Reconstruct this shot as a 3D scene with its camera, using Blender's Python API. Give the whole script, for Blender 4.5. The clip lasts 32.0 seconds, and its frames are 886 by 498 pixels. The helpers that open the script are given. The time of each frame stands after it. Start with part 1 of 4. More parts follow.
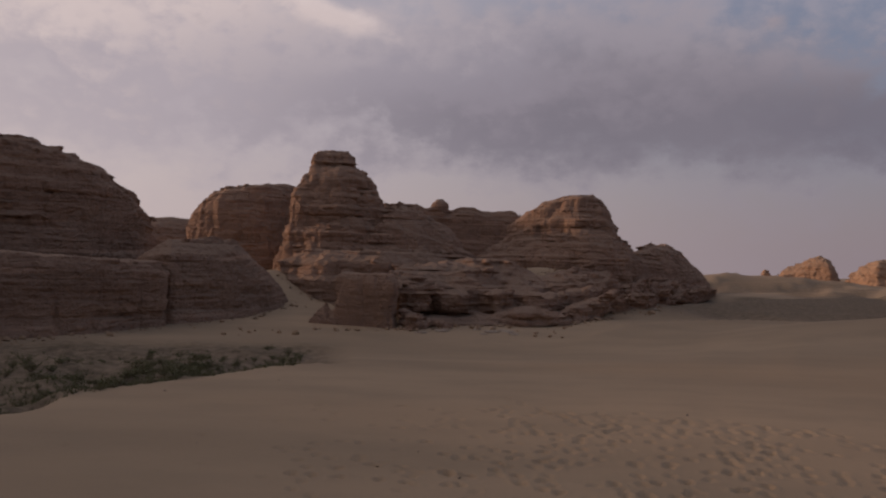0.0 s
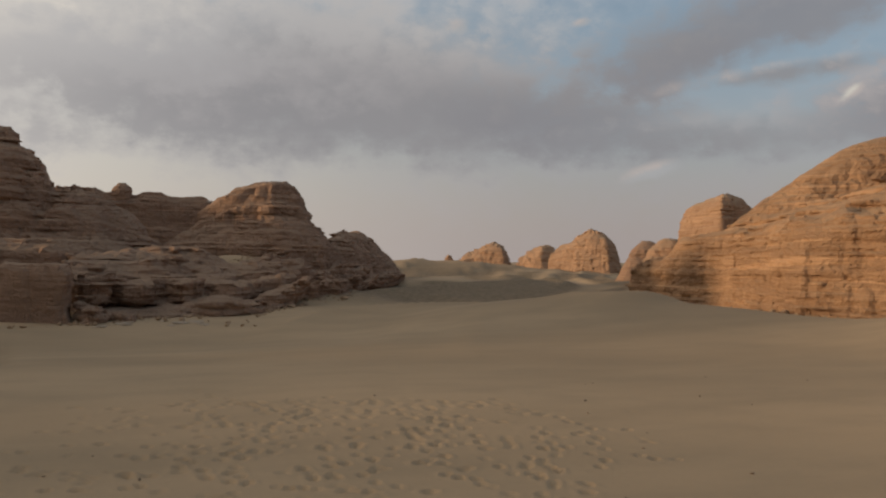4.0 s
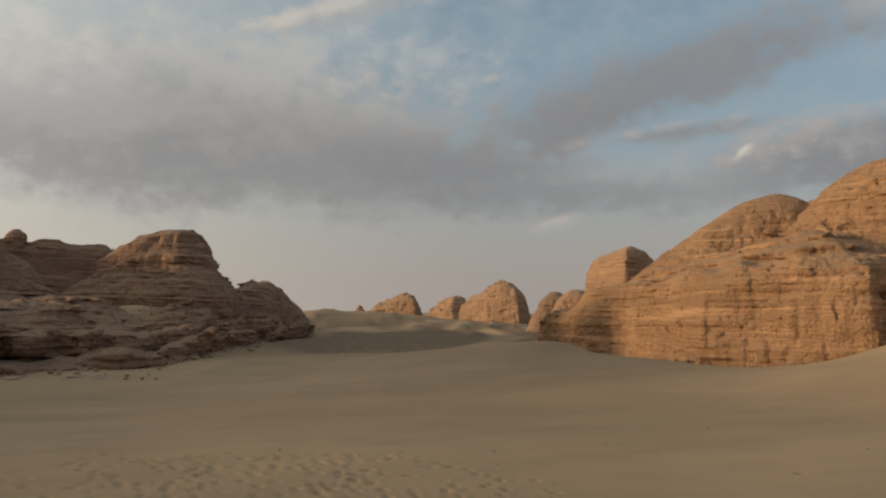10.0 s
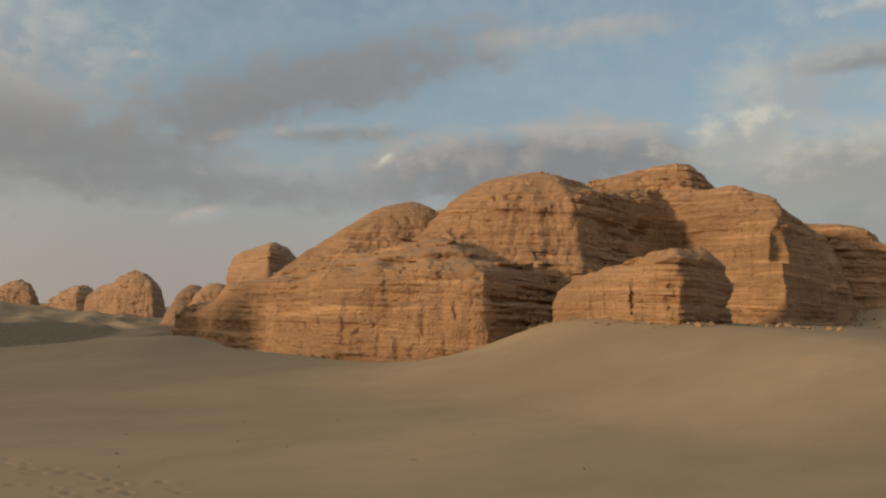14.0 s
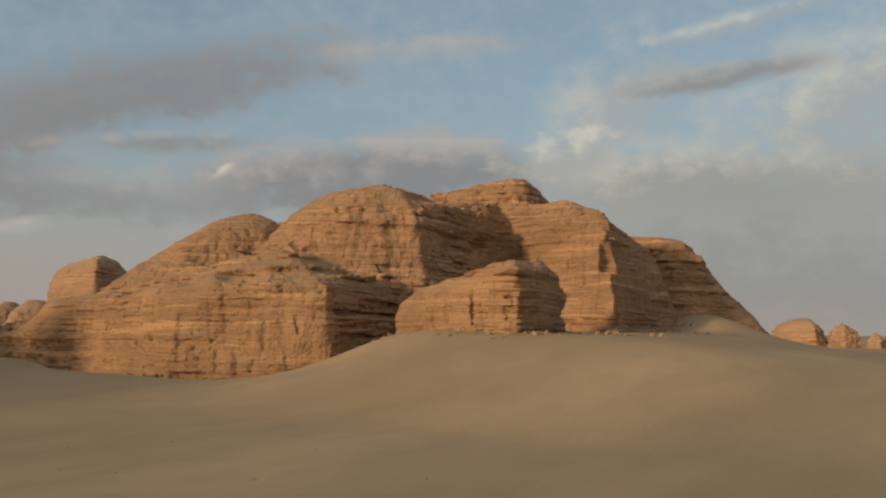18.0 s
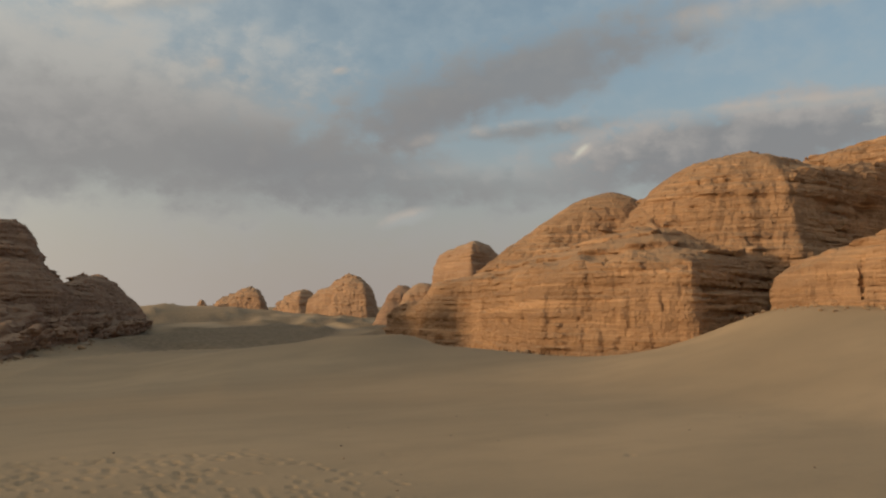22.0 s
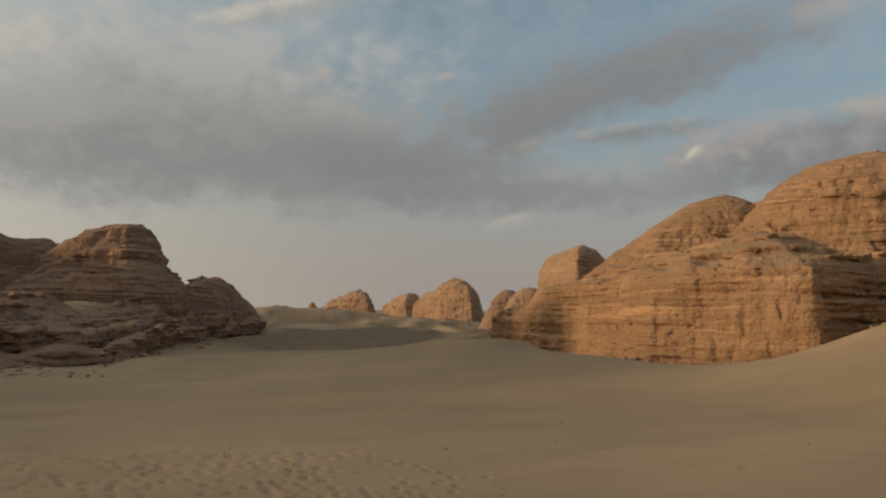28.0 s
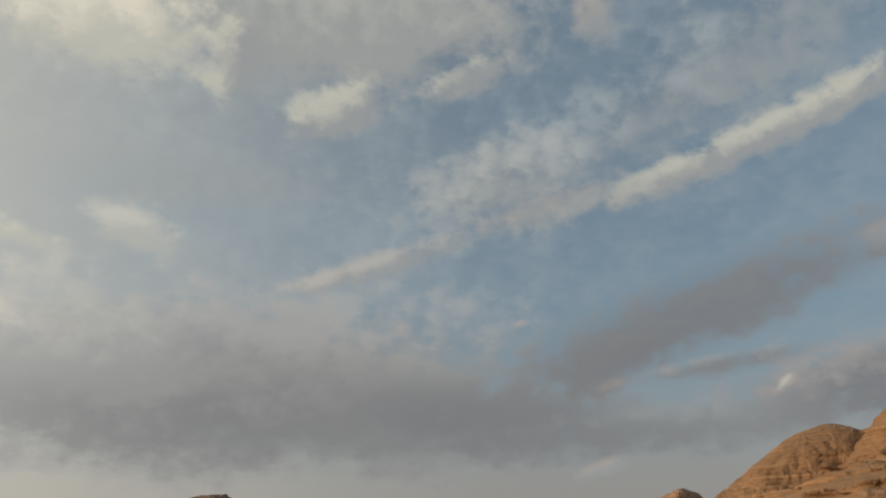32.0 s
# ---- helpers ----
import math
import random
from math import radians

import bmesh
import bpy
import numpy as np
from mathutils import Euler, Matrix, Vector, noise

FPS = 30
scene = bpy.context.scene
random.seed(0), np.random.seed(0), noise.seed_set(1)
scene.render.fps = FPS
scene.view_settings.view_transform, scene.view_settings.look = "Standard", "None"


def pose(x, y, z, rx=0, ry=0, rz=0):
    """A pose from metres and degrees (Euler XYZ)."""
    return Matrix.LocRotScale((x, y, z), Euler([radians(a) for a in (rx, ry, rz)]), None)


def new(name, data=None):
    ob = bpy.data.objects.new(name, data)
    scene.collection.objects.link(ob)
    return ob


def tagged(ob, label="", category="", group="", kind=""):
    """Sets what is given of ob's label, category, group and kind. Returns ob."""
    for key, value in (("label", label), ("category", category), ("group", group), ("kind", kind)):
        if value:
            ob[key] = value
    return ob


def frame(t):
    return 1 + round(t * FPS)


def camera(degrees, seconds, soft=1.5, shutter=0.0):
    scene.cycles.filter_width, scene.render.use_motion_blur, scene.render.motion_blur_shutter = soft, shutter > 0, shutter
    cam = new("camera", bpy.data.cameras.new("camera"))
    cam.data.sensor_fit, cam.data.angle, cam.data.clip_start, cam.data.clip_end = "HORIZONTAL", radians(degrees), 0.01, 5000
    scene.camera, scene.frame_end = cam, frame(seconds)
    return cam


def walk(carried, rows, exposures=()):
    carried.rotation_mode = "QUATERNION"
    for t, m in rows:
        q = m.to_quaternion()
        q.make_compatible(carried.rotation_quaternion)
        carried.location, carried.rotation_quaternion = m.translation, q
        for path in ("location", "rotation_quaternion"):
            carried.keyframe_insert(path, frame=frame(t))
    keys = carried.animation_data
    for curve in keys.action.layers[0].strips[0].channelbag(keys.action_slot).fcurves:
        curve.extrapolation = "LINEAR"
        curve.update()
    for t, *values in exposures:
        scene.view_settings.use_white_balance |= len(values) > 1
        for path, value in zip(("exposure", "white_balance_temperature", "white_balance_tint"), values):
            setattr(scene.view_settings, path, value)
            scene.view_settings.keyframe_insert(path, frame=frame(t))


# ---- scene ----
cam = camera(57.0, 32.0, soft=2.15)
# seconds, sideways drift in metres, pitch above level, roll, heading
ROWS = [
    (0.0, -0.25, 1.51, -1.07, 2.94),
    (0.5, -0.23, 1.13, -0.92, -1.24),
    (1.0, -0.20, 1.21, -1.11, -4.74),
    (1.5, -0.18, 1.23, -0.84, -7.23),
    (2.0, -0.16, 0.32, -0.45, -10.11),
    (2.5, -0.14, 0.60, -0.44, -12.68),
    (3.0, -0.11, 1.08, -0.20, -15.63),
    (3.5, -0.09, 1.49, -0.13, -17.03),
    (4.0, -0.07, 0.86, -0.33, -18.20),
    (4.5, -0.05, 1.55, 0.13, -19.25),
    (6.5, -0.00, 2.15, 0.21, -21.47),
    (7.0, -0.00, 3.90, -0.12, -21.93),
    (7.5, -0.00, 5.10, -0.17, -22.20),
    (8.0, -0.00, 5.33, -0.32, -23.36),
    (8.5, -0.00, 4.89, -0.23, -23.51),
    (9.0, -0.00, 5.01, -0.20, -23.43),
    (9.5, -0.00, 4.72, -0.25, -24.06),
    (10.0, -0.00, 4.44, -0.37, -24.40),
    (10.5, -0.00, 4.29, -0.36, -24.38),
    (11.0, -0.00, 4.20, -0.61, -25.51),
    (11.5, -0.00, 3.86, -1.05, -27.80),
    (12.0, -0.00, 2.23, -2.33, -33.09),
    (12.5, -0.00, 2.73, -2.93, -36.82),
    (13.0, -0.00, 2.80, -3.62, -40.46),
    (13.5, -0.00, 3.64, -1.80, -45.09),
    (14.0, -0.00, 4.59, -1.76, -49.22),
    (14.5, -0.00, 5.37, -2.14, -53.86),
    (16.5, -0.00, 6.85, -0.51, -58.24),
    (17.0, -0.00, 7.51, -0.73, -59.06),
    (17.5, -0.00, 6.27, -0.73, -60.02),
    (18.0, -0.00, 5.70, -0.63, -60.16),
    (18.5, -0.00, 5.03, -0.60, -60.76),
    (19.0, -0.00, 3.97, -0.73, -61.75),
    (19.5, -0.00, 3.39, -0.28, -62.65),
    (20.0, -0.00, 3.17, -0.15, -61.55),
    (20.5, -0.00, 3.81, -0.50, -56.18),
    (21.0, -0.00, 4.11, -0.32, -50.31),
    (21.5, -0.00, 3.74, -0.19, -42.12),
    (22.0, -0.00, 4.02, 0.04, -35.03),
    (22.5, -0.00, 5.13, 0.63, -29.76),
    (23.0, -0.00, 7.56, 0.74, -27.59),
    (23.5, -0.00, 9.58, 0.56, -27.44),
    (24.0, -0.00, 12.37, 0.54, -27.42),
    (24.5, -0.00, 9.16, 0.56, -27.95),
    (25.0, -0.00, 8.39, 0.32, -27.76),
    (25.5, -0.00, 7.13, 0.08, -27.69),
    (26.0, -0.00, 5.73, 0.08, -27.42),
    (26.5, -0.00, 4.46, -0.44, -27.41),
    (28.5, -0.00, 4.28, -0.62, -27.69),
    (29.0, -0.00, 4.96, -0.54, -27.43),
    (29.5, -0.00, 7.61, -0.57, -27.55),
    (30.0, -0.00, 8.27, -0.69, -27.24),
    (30.5, -0.00, 9.58, -0.50, -27.36),
    (31.0, -0.00, 14.70, -0.07, -26.31),
    (31.5, -0.00, 18.46, 1.29, -24.35),
    (32.0, -0.00, 21.76, 2.24, -21.40),
]
EYE = 5.0
walk(cam, [(t, pose(dx, 0, EYE, 90 + pitch, roll, turn)) for t, dx, pitch, roll, turn in ROWS],
     [(0, -0.6, 6050, 28), (1, -0.40, 6080, 25), (2, -0.20, 6150, 21), (3, -0.08, 6250, 16), (4, -0.05, 6300, 9), (7, -0.06, 6330, 5), (10, -0.06, 6380, 5), (14, -0.05, 6480, 4), (21, -0.05, 6500, 4), (24, -0.10, 6450, 4),
      (26, -0.20, 6500, 4), (29, -0.17, 6500, 4), (31, -0.22, 6400, 4), (32, -0.32, 6250, 4)])

# ---- world and sun ----
SUN_AZ, SUN_EL = -75.0, 9.3  # degrees clockwise from +y, degrees above the horizon


def make_world():
    world = bpy.data.worlds.new("desert_sky")
    scene.world = world
    world.use_nodes = True
    nt = world.node_tree
    nt.nodes.clear()
    N, L = nt.nodes.new, nt.links.new

    def math_node(op, a, b=None, c=None, clamp=False):
        n = N("ShaderNodeMath")
        n.operation, n.use_clamp = op, clamp
        for i, v in enumerate((a, b, c)):
            if v is None:
                continue
            if isinstance(v, (int, float)):
                n.inputs[i].default_value = v
            else:
                L(v, n.inputs[i])
        return n.outputs[0]

    def mixc(fac, a, b):
        n = N("ShaderNodeMix")
        n.data_type = "RGBA"
        for sock, v in ((n.inputs["Factor"], fac), (n.inputs[6], a), (n.inputs[7], b)):
            if isinstance(v, tuple):
                sock.default_value = (*v, 1)
            elif isinstance(v, (int, float)):
                sock.default_value = v
            else:
                L(v, sock)
        return n.outputs[2]

    def ramp(v, lo, hi, to0=0.0, to1=1.0):
        n = N("ShaderNodeMapRange")
        n.interpolation_type = "SMOOTHSTEP"
        L(v, n.inputs[0])
        for i, x in enumerate((lo, hi, to0, to1)):
            n.inputs[i + 1].default_value = x
        return n.outputs[0]

    tc = N("ShaderNodeTexCoord")
    sep = N("ShaderNodeSeparateXYZ")
    L(tc.outputs["Generated"], sep.inputs[0])
    x, y, z = sep.outputs
    az = math_node("MULTIPLY", math_node("ARCTAN2", x, y), 57.2958)
    el = math_node("MULTIPLY", math_node("ARCSINE", z), 57.2958)
    ang = N("ShaderNodeCombineXYZ")
    L(az, ang.inputs[0])
    L(el, ang.inputs[1])
    ang = ang.outputs[0]

    def fbm(scale_x, scale_y, detail, rough, seed, distort=0.0):
        m = N("ShaderNodeMapping")
        L(ang, m.inputs[0])
        m.inputs["Location"].default_value = (seed, seed * 0.7, seed * 1.3)
        m.inputs["Scale"].default_value = (scale_x, scale_y, 1)
        n = N("ShaderNodeTexNoise")
        L(m.outputs[0], n.inputs["Vector"])
        n.inputs["Scale"].default_value = 1.0
        n.inputs["Detail"].default_value = detail
        n.inputs["Roughness"].default_value = rough
        n.inputs["Distortion"].default_value = distort
        return n.outputs["Fac"]

    sky = N("ShaderNodeTexSky")
    sky.sky_type, sky.sun_disc = "NISHITA", False
    sky.sun_elevation, sky.sun_rotation = radians(SUN_EL), radians(SUN_AZ)
    sky.air_density, sky.dust_density, sky.ozone_density = 1.0, 1.5, 1.5
    clear = N("ShaderNodeVectorMath")
    clear.operation = "SCALE"
    L(sky.outputs[0], clear.inputs[0])
    clear.inputs["Scale"].default_value = SKY_STRENGTH
    col = clear.outputs[0]
    big = fbm(0.06, 0.12, 4, 0.5, 3.0)
    fine = fbm(0.17, 0.30, 7, 0.6, 11.0)
    tiny = fbm(0.62, 0.85, 6, 0.62, 23.0)
    # rounded billows
    cell = N("ShaderNodeTexVoronoi")
    cell.feature = "SMOOTH_F1"
    stir = N("ShaderNodeVectorMath")
    stir.operation = "MULTIPLY_ADD"
    L(tiny, stir.inputs[0])
    stir.inputs[1].default_value = (2.6, 2.0, 0)
    L(ang, stir.inputs[2])
    L(stir.outputs[0], cell.inputs["Vector"])
    cell.inputs["Scale"].default_value = 0.6
    wob = math_node("ADD", math_node("MULTIPLY", big, 0.8), math_node("MULTIPLY", fine, 1.5))
    wob = math_node("MULTIPLY_ADD", tiny, 0.9, wob)
    wob = math_node("SUBTRACT", math_node("MULTIPLY_ADD", cell.outputs["Distance"], -0.45, wob), 1.38)
    # thin veil over the whole sky, thicker low down and towards the sun
    col = mixc(ramp(wob, -0.4, 0.55, 0.40, 0.74), col, VEIL)
    haze = math_node("POWER", ramp(el, 20.0, -1.0), 1.5)
    col = mixc(math_node("MULTIPLY", haze, 0.95), col, HAZE)
    # glow round the low sun
    sunside = ramp(math_node("ABSOLUTE", math_node("SUBTRACT", az, SUN_AZ)), 108.0, 26.0)
    sunside = math_node("MULTIPLY", sunside, ramp(el, 75.0, 20.0, 0.5, 0.88))
    col = mixc(sunside, col, CREAM)
    for (caz, cel, w, h, tilt, lit, shade, soft, strength, rag) in CLOUDS:
        m = N("ShaderNodeMapping")
        m.vector_type = "TEXTURE"
        L(ang, m.inputs[0])
        m.inputs["Location"].default_value = (caz, cel, 0)
        m.inputs["Rotation"].default_value = (0, 0, radians(tilt))
        m.inputs["Scale"].default_value = (w, h, 1)
        ln = N("ShaderNodeVectorMath")
        ln.operation = "LENGTH"
        L(m.outputs[0], ln.inputs[0])
        d = math_node("MULTIPLY_ADD", wob, -rag, ln.outputs["Value"])
        a = ramp(d, 1.0 + soft, 1.0 - soft, 0.0, strength)
        side = N("ShaderNodeVectorMath")
        side.operation = "DOT_PRODUCT"
        L(m.outputs[0], side.inputs[0])
        side.inputs[1].default_value = (-0.35, 0.8, 0)
        body = ramp(math_node("MULTIPLY_ADD", wob, 1.5, side.outputs["Value"]), -0.3, 0.9)
        col = mixc(a, col, mixc(body, shade, lit))
    # broken cloud over the rest of the sky, away from the named banks
    rest = math_node("MULTIPLY", ramp(big, 0.45, 0.65, 0.0, 0.7), ramp(math_node("ABSOLUTE", math_node("SUBTRACT", az, 25.0)), 70.0, 95.0))
    col = mixc(rest, col, GREY)
    bg = N("ShaderNodeBackground")
    L(col, bg.inputs[0])
    bg.inputs[1].default_value = 1.0
    out = N("ShaderNodeOutputWorld")
    L(bg.outputs[0], out.inputs[0])


SKY_STRENGTH = 0.14
VEIL, HAZE, CREAM = (0.36, 0.41, 0.455), (0.385, 0.322, 0.298), (0.93, 0.81, 0.66)
GREY, MAUVE, PALE = (0.275, 0.26, 0.262), (0.25, 0.24, 0.25), (0.40, 0.39, 0.385)
WHITE, PINK = (0.66, 0.61, 0.52), (0.50, 0.43, 0.39)
# azimuth, elevation, half-width, half-height, tilt (degrees), lit colour, shaded colour, softness, strength, raggedness
CLOUDS = [
    (-20, 13.5, 22, 5.8, -3, CREAM, (0.60, 0.55, 0.51), 0.6, 0.85, 0.9),
    (5, 12.6, 19, 5.0, 0, (0.52, 0.48, 0.45), (0.36, 0.34, 0.335), 0.6, 0.88, 1.0),
    (11, 13.4, 13, 3.4, -10, (0.43, 0.405, 0.39), (0.335, 0.315, 0.31), 0.6, 0.85, 0.8),
    (13, 10.6, 18, 3.2, -2, (0.36, 0.335, 0.33), GREY, 0.5, 0.85, 0.8),
    (27, 9.6, 10, 2.1, -8, GREY, MAUVE, 0.5, 0.8, 0.9),
    (-4, 15.2, 9, 2.4, 3, (0.66, 0.61, 0.55), (0.46, 0.44, 0.43), 0.95, 0.55, 0.9),
    (39.0, 15.4, 11.5, 2.3, 14, GREY, MAUVE, 0.5, 0.85, 1.0),
    (34, 13.4, 5, 1.5, 8, GREY, MAUVE, 0.6, 0.7, 1.0),
    (41, 12.2, 5, 0.7, 4, PINK, GREY, 0.6, 0.8, 1.2),
    (39, 8.7, 9, 1.3, 0, PALE, GREY, 0.6, 0.6, 1.0),
    (55, 10.8, 12, 2.3, 2, (0.42, 0.375, 0.36), MAUVE, 0.35, 0.92, 0.9),
    (44.5, 26.1, 11.5, 1.05, 11, WHITE, PALE, 0.45, 0.92, 1.5),
    (17.0, 20.6, 5.6, 0.65, 14, (0.60, 0.53, 0.47), PALE, 0.7, 0.88, 1.3),
    (26.8, 26.0, 4.2, 2.1, 8, (0.60, 0.56, 0.50), PALE, 0.9, 0.7, 1.7),
    (31, 24, 5, 0.9, 10, PINK, PALE, 0.7, 0.7, 1.3),
    (-0.3, 22.5, 2.6, 1.2, -15, CREAM, (0.60, 0.56, 0.49), 0.6, 0.75, 1.3),
    (-7, 21.2, 3.4, 0.7, -14, CREAM, WHITE, 0.6, 0.7, 1.2),
    (6, 24.5, 11, 2.2, -4, PALE, VEIL, 0.9, 0.4, 1.8),
    (14, 38.0, 15, 4.4, -4, (0.55, 0.52, 0.47), (0.42, 0.405, 0.39), 0.4, 0.92, 1.0),
    (-4, 35.6, 7, 2.8, 0, CREAM, WHITE, 0.5, 0.9, 1.1),
    (6.1, 34.0, 2.3, 1.9, 70, WHITE, PALE, 0.5, 0.9, 1.1),
    (13.8, 31.2, 3.9, 1.5, 18, WHITE, PALE, 0.5, 0.9, 1.4),
    (24.6, 33.4, 3.2, 1.1, 14, WHITE, PALE, 0.5, 0.85, 1.3),
    (35.5, 36.5, 1.3, 1.6, 10, PINK, PALE, 0.7, 0.8, 1.2),
    (42, 30.8, 11, 2.4, 20, (0.50, 0.50, 0.49), PALE, 0.9, 0.55, 2.2),
    (-11.5, 17.4, 3.6, 0.8, -16, (1.0, 0.88, 0.72), CREAM, 0.6, 0.8, 1.1),
    (32.6, 6.2, 1.7, 0.45, 14, PINK, PALE, 0.7, 0.85, 1.0),
    (19.2, 16.1, 0.7, 0.4, 0, PINK, PALE, 0.9, 0.8, 0.9),
    (27.8, 16.2, 0.45, 0.22, 10, PINK, PALE, 0.8, 0.8, 1.0),
    (44.9, 10.7, 0.55, 0.25, 35, WHITE, PINK, 0.8, 0.8, 0.7),
    (57.5, 13.0, 6, 0.3, 0, PINK, PALE, 0.9, 0.55, 1.4),
    (60, 19.6, 7, 0.7, 5, PINK, PALE, 0.7, 0.55, 1.2),
    (86, 6.0, 21, 5.6, 0, (0.36, 0.35, 0.335), (0.30, 0.29, 0.28), 0.5, 0.85, 0.6),
    (71.5, 15.4, 4.0, 2.7, 30, (0.56, 0.52, 0.46), PALE, 0.9, 0.65, 1.0),
    (88, 15.4, 6.5, 3.0, 8, (0.58, 0.54, 0.47), PALE, 0.8, 0.8, 1.0),
    (79, 17.0, 6.0, 0.8, 3, PALE, GREY, 0.5, 0.85, 1.0),
    (77, 10.4, 9, 2.1, -4, (0.56, 0.51, 0.44), (0.34, 0.32, 0.30), 0.7, 0.8, 0.9),
    (69, 12.4, 2.6, 1.4, 3, WHITE, PALE, 0.5, 0.85, 1.3),
    (80, 20.1, 4.5, 0.5, 8, WHITE, PALE, 0.9, 0.6, 1.2),
]
make_world()
sun_data = bpy.data.lights.new("sun", "SUN")
sun_data.energy, sun_data.angle, sun_data.color = 3.2, radians(4.0), (1.0, 0.70, 0.42)
sun = new("sun", sun_data)
sd = Vector((math.sin(radians(SUN_AZ)) * math.cos(radians(SUN_EL)), math.cos(radians(SUN_AZ)) * math.cos(radians(SUN_EL)), math.sin(radians(SUN_EL))))
sun.rotation_euler = sd.to_track_quat("Z", "Y").to_euler()
sun.location = sd * 300


# ---- noise on arrays ----
_rng = np.random.RandomState(7)
_PERM = _rng.permutation(256)
_PERM = np.concatenate([_PERM, _PERM, _PERM])
_VAL = _rng.uniform(-1, 1, 256)


def vnoise(x, y, z):
    """Smooth value noise in -1..1 on arrays."""
    xi, yi, zi = np.floor(x).astype(np.int64), np.floor(y).astype(np.int64), np.floor(z).astype(np.int64)
    u, v, w = x - xi, y - yi, z - zi
    u, v, w = (q * q * q * (q * (q * 6 - 15) + 10) for q in (u, v, w))
    xi, yi, zi = xi & 255, yi & 255, zi & 255

    def c(i, j, k):
        return _VAL[_PERM[_PERM[_PERM[(xi + i) & 255] + ((yi + j) & 255)] + ((zi + k) & 255)] & 255]

    a = c(0, 0, 0) * (1 - u) + c(1, 0, 0) * u
    b = c(0, 1, 0) * (1 - u) + c(1, 1, 0) * u
    a = a * (1 - v) + b * v
    d = c(0, 0, 1) * (1 - u) + c(1, 0, 1) * u
    e = c(0, 1, 1) * (1 - u) + c(1, 1, 1) * u
    d = d * (1 - v) + e * v
    return a * (1 - w) + d * w


def step01(q):
    q = np.clip(q, 0, 1)
    return q * q * (3 - 2 * q)


def hill(x, y, cx, cy, a, b, turn, amp):
    c, s = math.cos(radians(turn)), math.sin(radians(turn))
    u, v = (x - cx) * c + (y - cy) * s, -(x - cx) * s + (y - cy) * c
    return amp * np.exp(-(u / a) ** 2 - (v / b) ** 2)


def scrub_edge(x, y):
    """1 on the stony scrub flat below the shaded outcrops, 0 on the open sand."""
    az, r = np.degrees(np.arctan2(x, y)), np.hypot(x, y)
    brink = 30.3 + (az + 31) * 0.58 + 1.2 * vnoise(az / 2.5, az * 0, az * 0 + 4)
    return step01((r - brink) / 0.9) * step01((-9 - az) / 4) * step01((az + 75) / 10) * step01((61 - r) / 6)


def gravel_and_shade(x, y):
    """Valley floor darkening: gravel between pale drifts, with the rocks' shade put into colour."""
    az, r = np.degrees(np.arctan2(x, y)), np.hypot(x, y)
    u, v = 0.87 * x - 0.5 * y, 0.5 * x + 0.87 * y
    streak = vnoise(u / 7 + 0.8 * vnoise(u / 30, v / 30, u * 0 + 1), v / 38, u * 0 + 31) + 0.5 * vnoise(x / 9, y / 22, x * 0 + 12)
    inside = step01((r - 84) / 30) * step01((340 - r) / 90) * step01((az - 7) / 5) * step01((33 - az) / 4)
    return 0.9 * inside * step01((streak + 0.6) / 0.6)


def ground_height(x, y):
    """Height of the sand, in metres, on arrays."""
    x, y = np.asarray(x, float), np.asarray(y, float)
    o = np.zeros_like(x)
    r = np.hypot(x, y)
    z = 0.22 * vnoise(x / 33, y / 33, o) + 0.07 * vnoise(x / 8, y / 14, o + 3)
    z += 1.1 * vnoise(x / 120, y / 120, o + 7) * step01((r - 140) / 150)
    z += hill(x, y, 37, 62, 14, 12, -31, 1.7)  # dune hump before the lit cliff
    z -= hill(x, y, 40, 98, 28, 16, 60, 0.9)
    bank = step01((x - 33) / 36) * step01((57 - y) / 25) * (1 - step01((x - 105) / 110)) * step01((y + 18) / 45)
    z += 5.0 * bank
    z += hill(x, y, 64, 42, 8, 7, 30, 1.5)  # drift in the alcove
    z += hill(x, y, 80, 46, 9, 8, 0, 4.2)
    z += hill(x, y, -25.5, 102, 22, 5.5, 75, 4.2)  # sand tongue between the shaded rocks
    z += hill(x, y, -21, 90, 9, 16, 0, 1.0)
    z += hill(x, y, 7, 104, 11, 9, 0, 5.6)  # sand apron below the mesa
    z += hill(x, y, 127, 27.5, 8, 8, 0, 3.4)  # drift against the ribbed rock
    # low dunes with a steep lee side in the valley
    u, v = 0.87 * x - 0.5 * y, 0.5 * x + 0.87 * y
    wave = vnoise(u / 8 + 0.8 * vnoise(u / 30, v / 30, o + 1), v / 45, o + 31)
    z += 0.95 * (1 - np.abs(wave)) ** 2 * step01((r - 42) / 30) * step01((x - 0.06 * y) / 8) * (1 - step01((x - 0.62 * y) / 8))
    z -= hill(x, y, 3, 56, 26, 9, 8, 0.8)
    z += hill(x, y, 93, 317, 14, 12, 0, 3.2)
    edge = scrub_edge(x, y)
    z += edge * (0.4 * vnoise(x / 3, y / 3, o + 21) + 0.12 * vnoise(x, y, o + 2)) - 0.3 * edge
    z += hill(x, y, 84, 292, 45, 40, 0, 4.6)
    z += 0.45 * vnoise(x / 22, y / 15, o + 11) * step01((r - 60) / 80)
    return z


# ---- materials ----
def principled(name):
    mat = bpy.data.materials.new(name)
    mat.use_nodes = True
    nt = mat.node_tree
    return mat, nt, nt.nodes["Principled BSDF"]


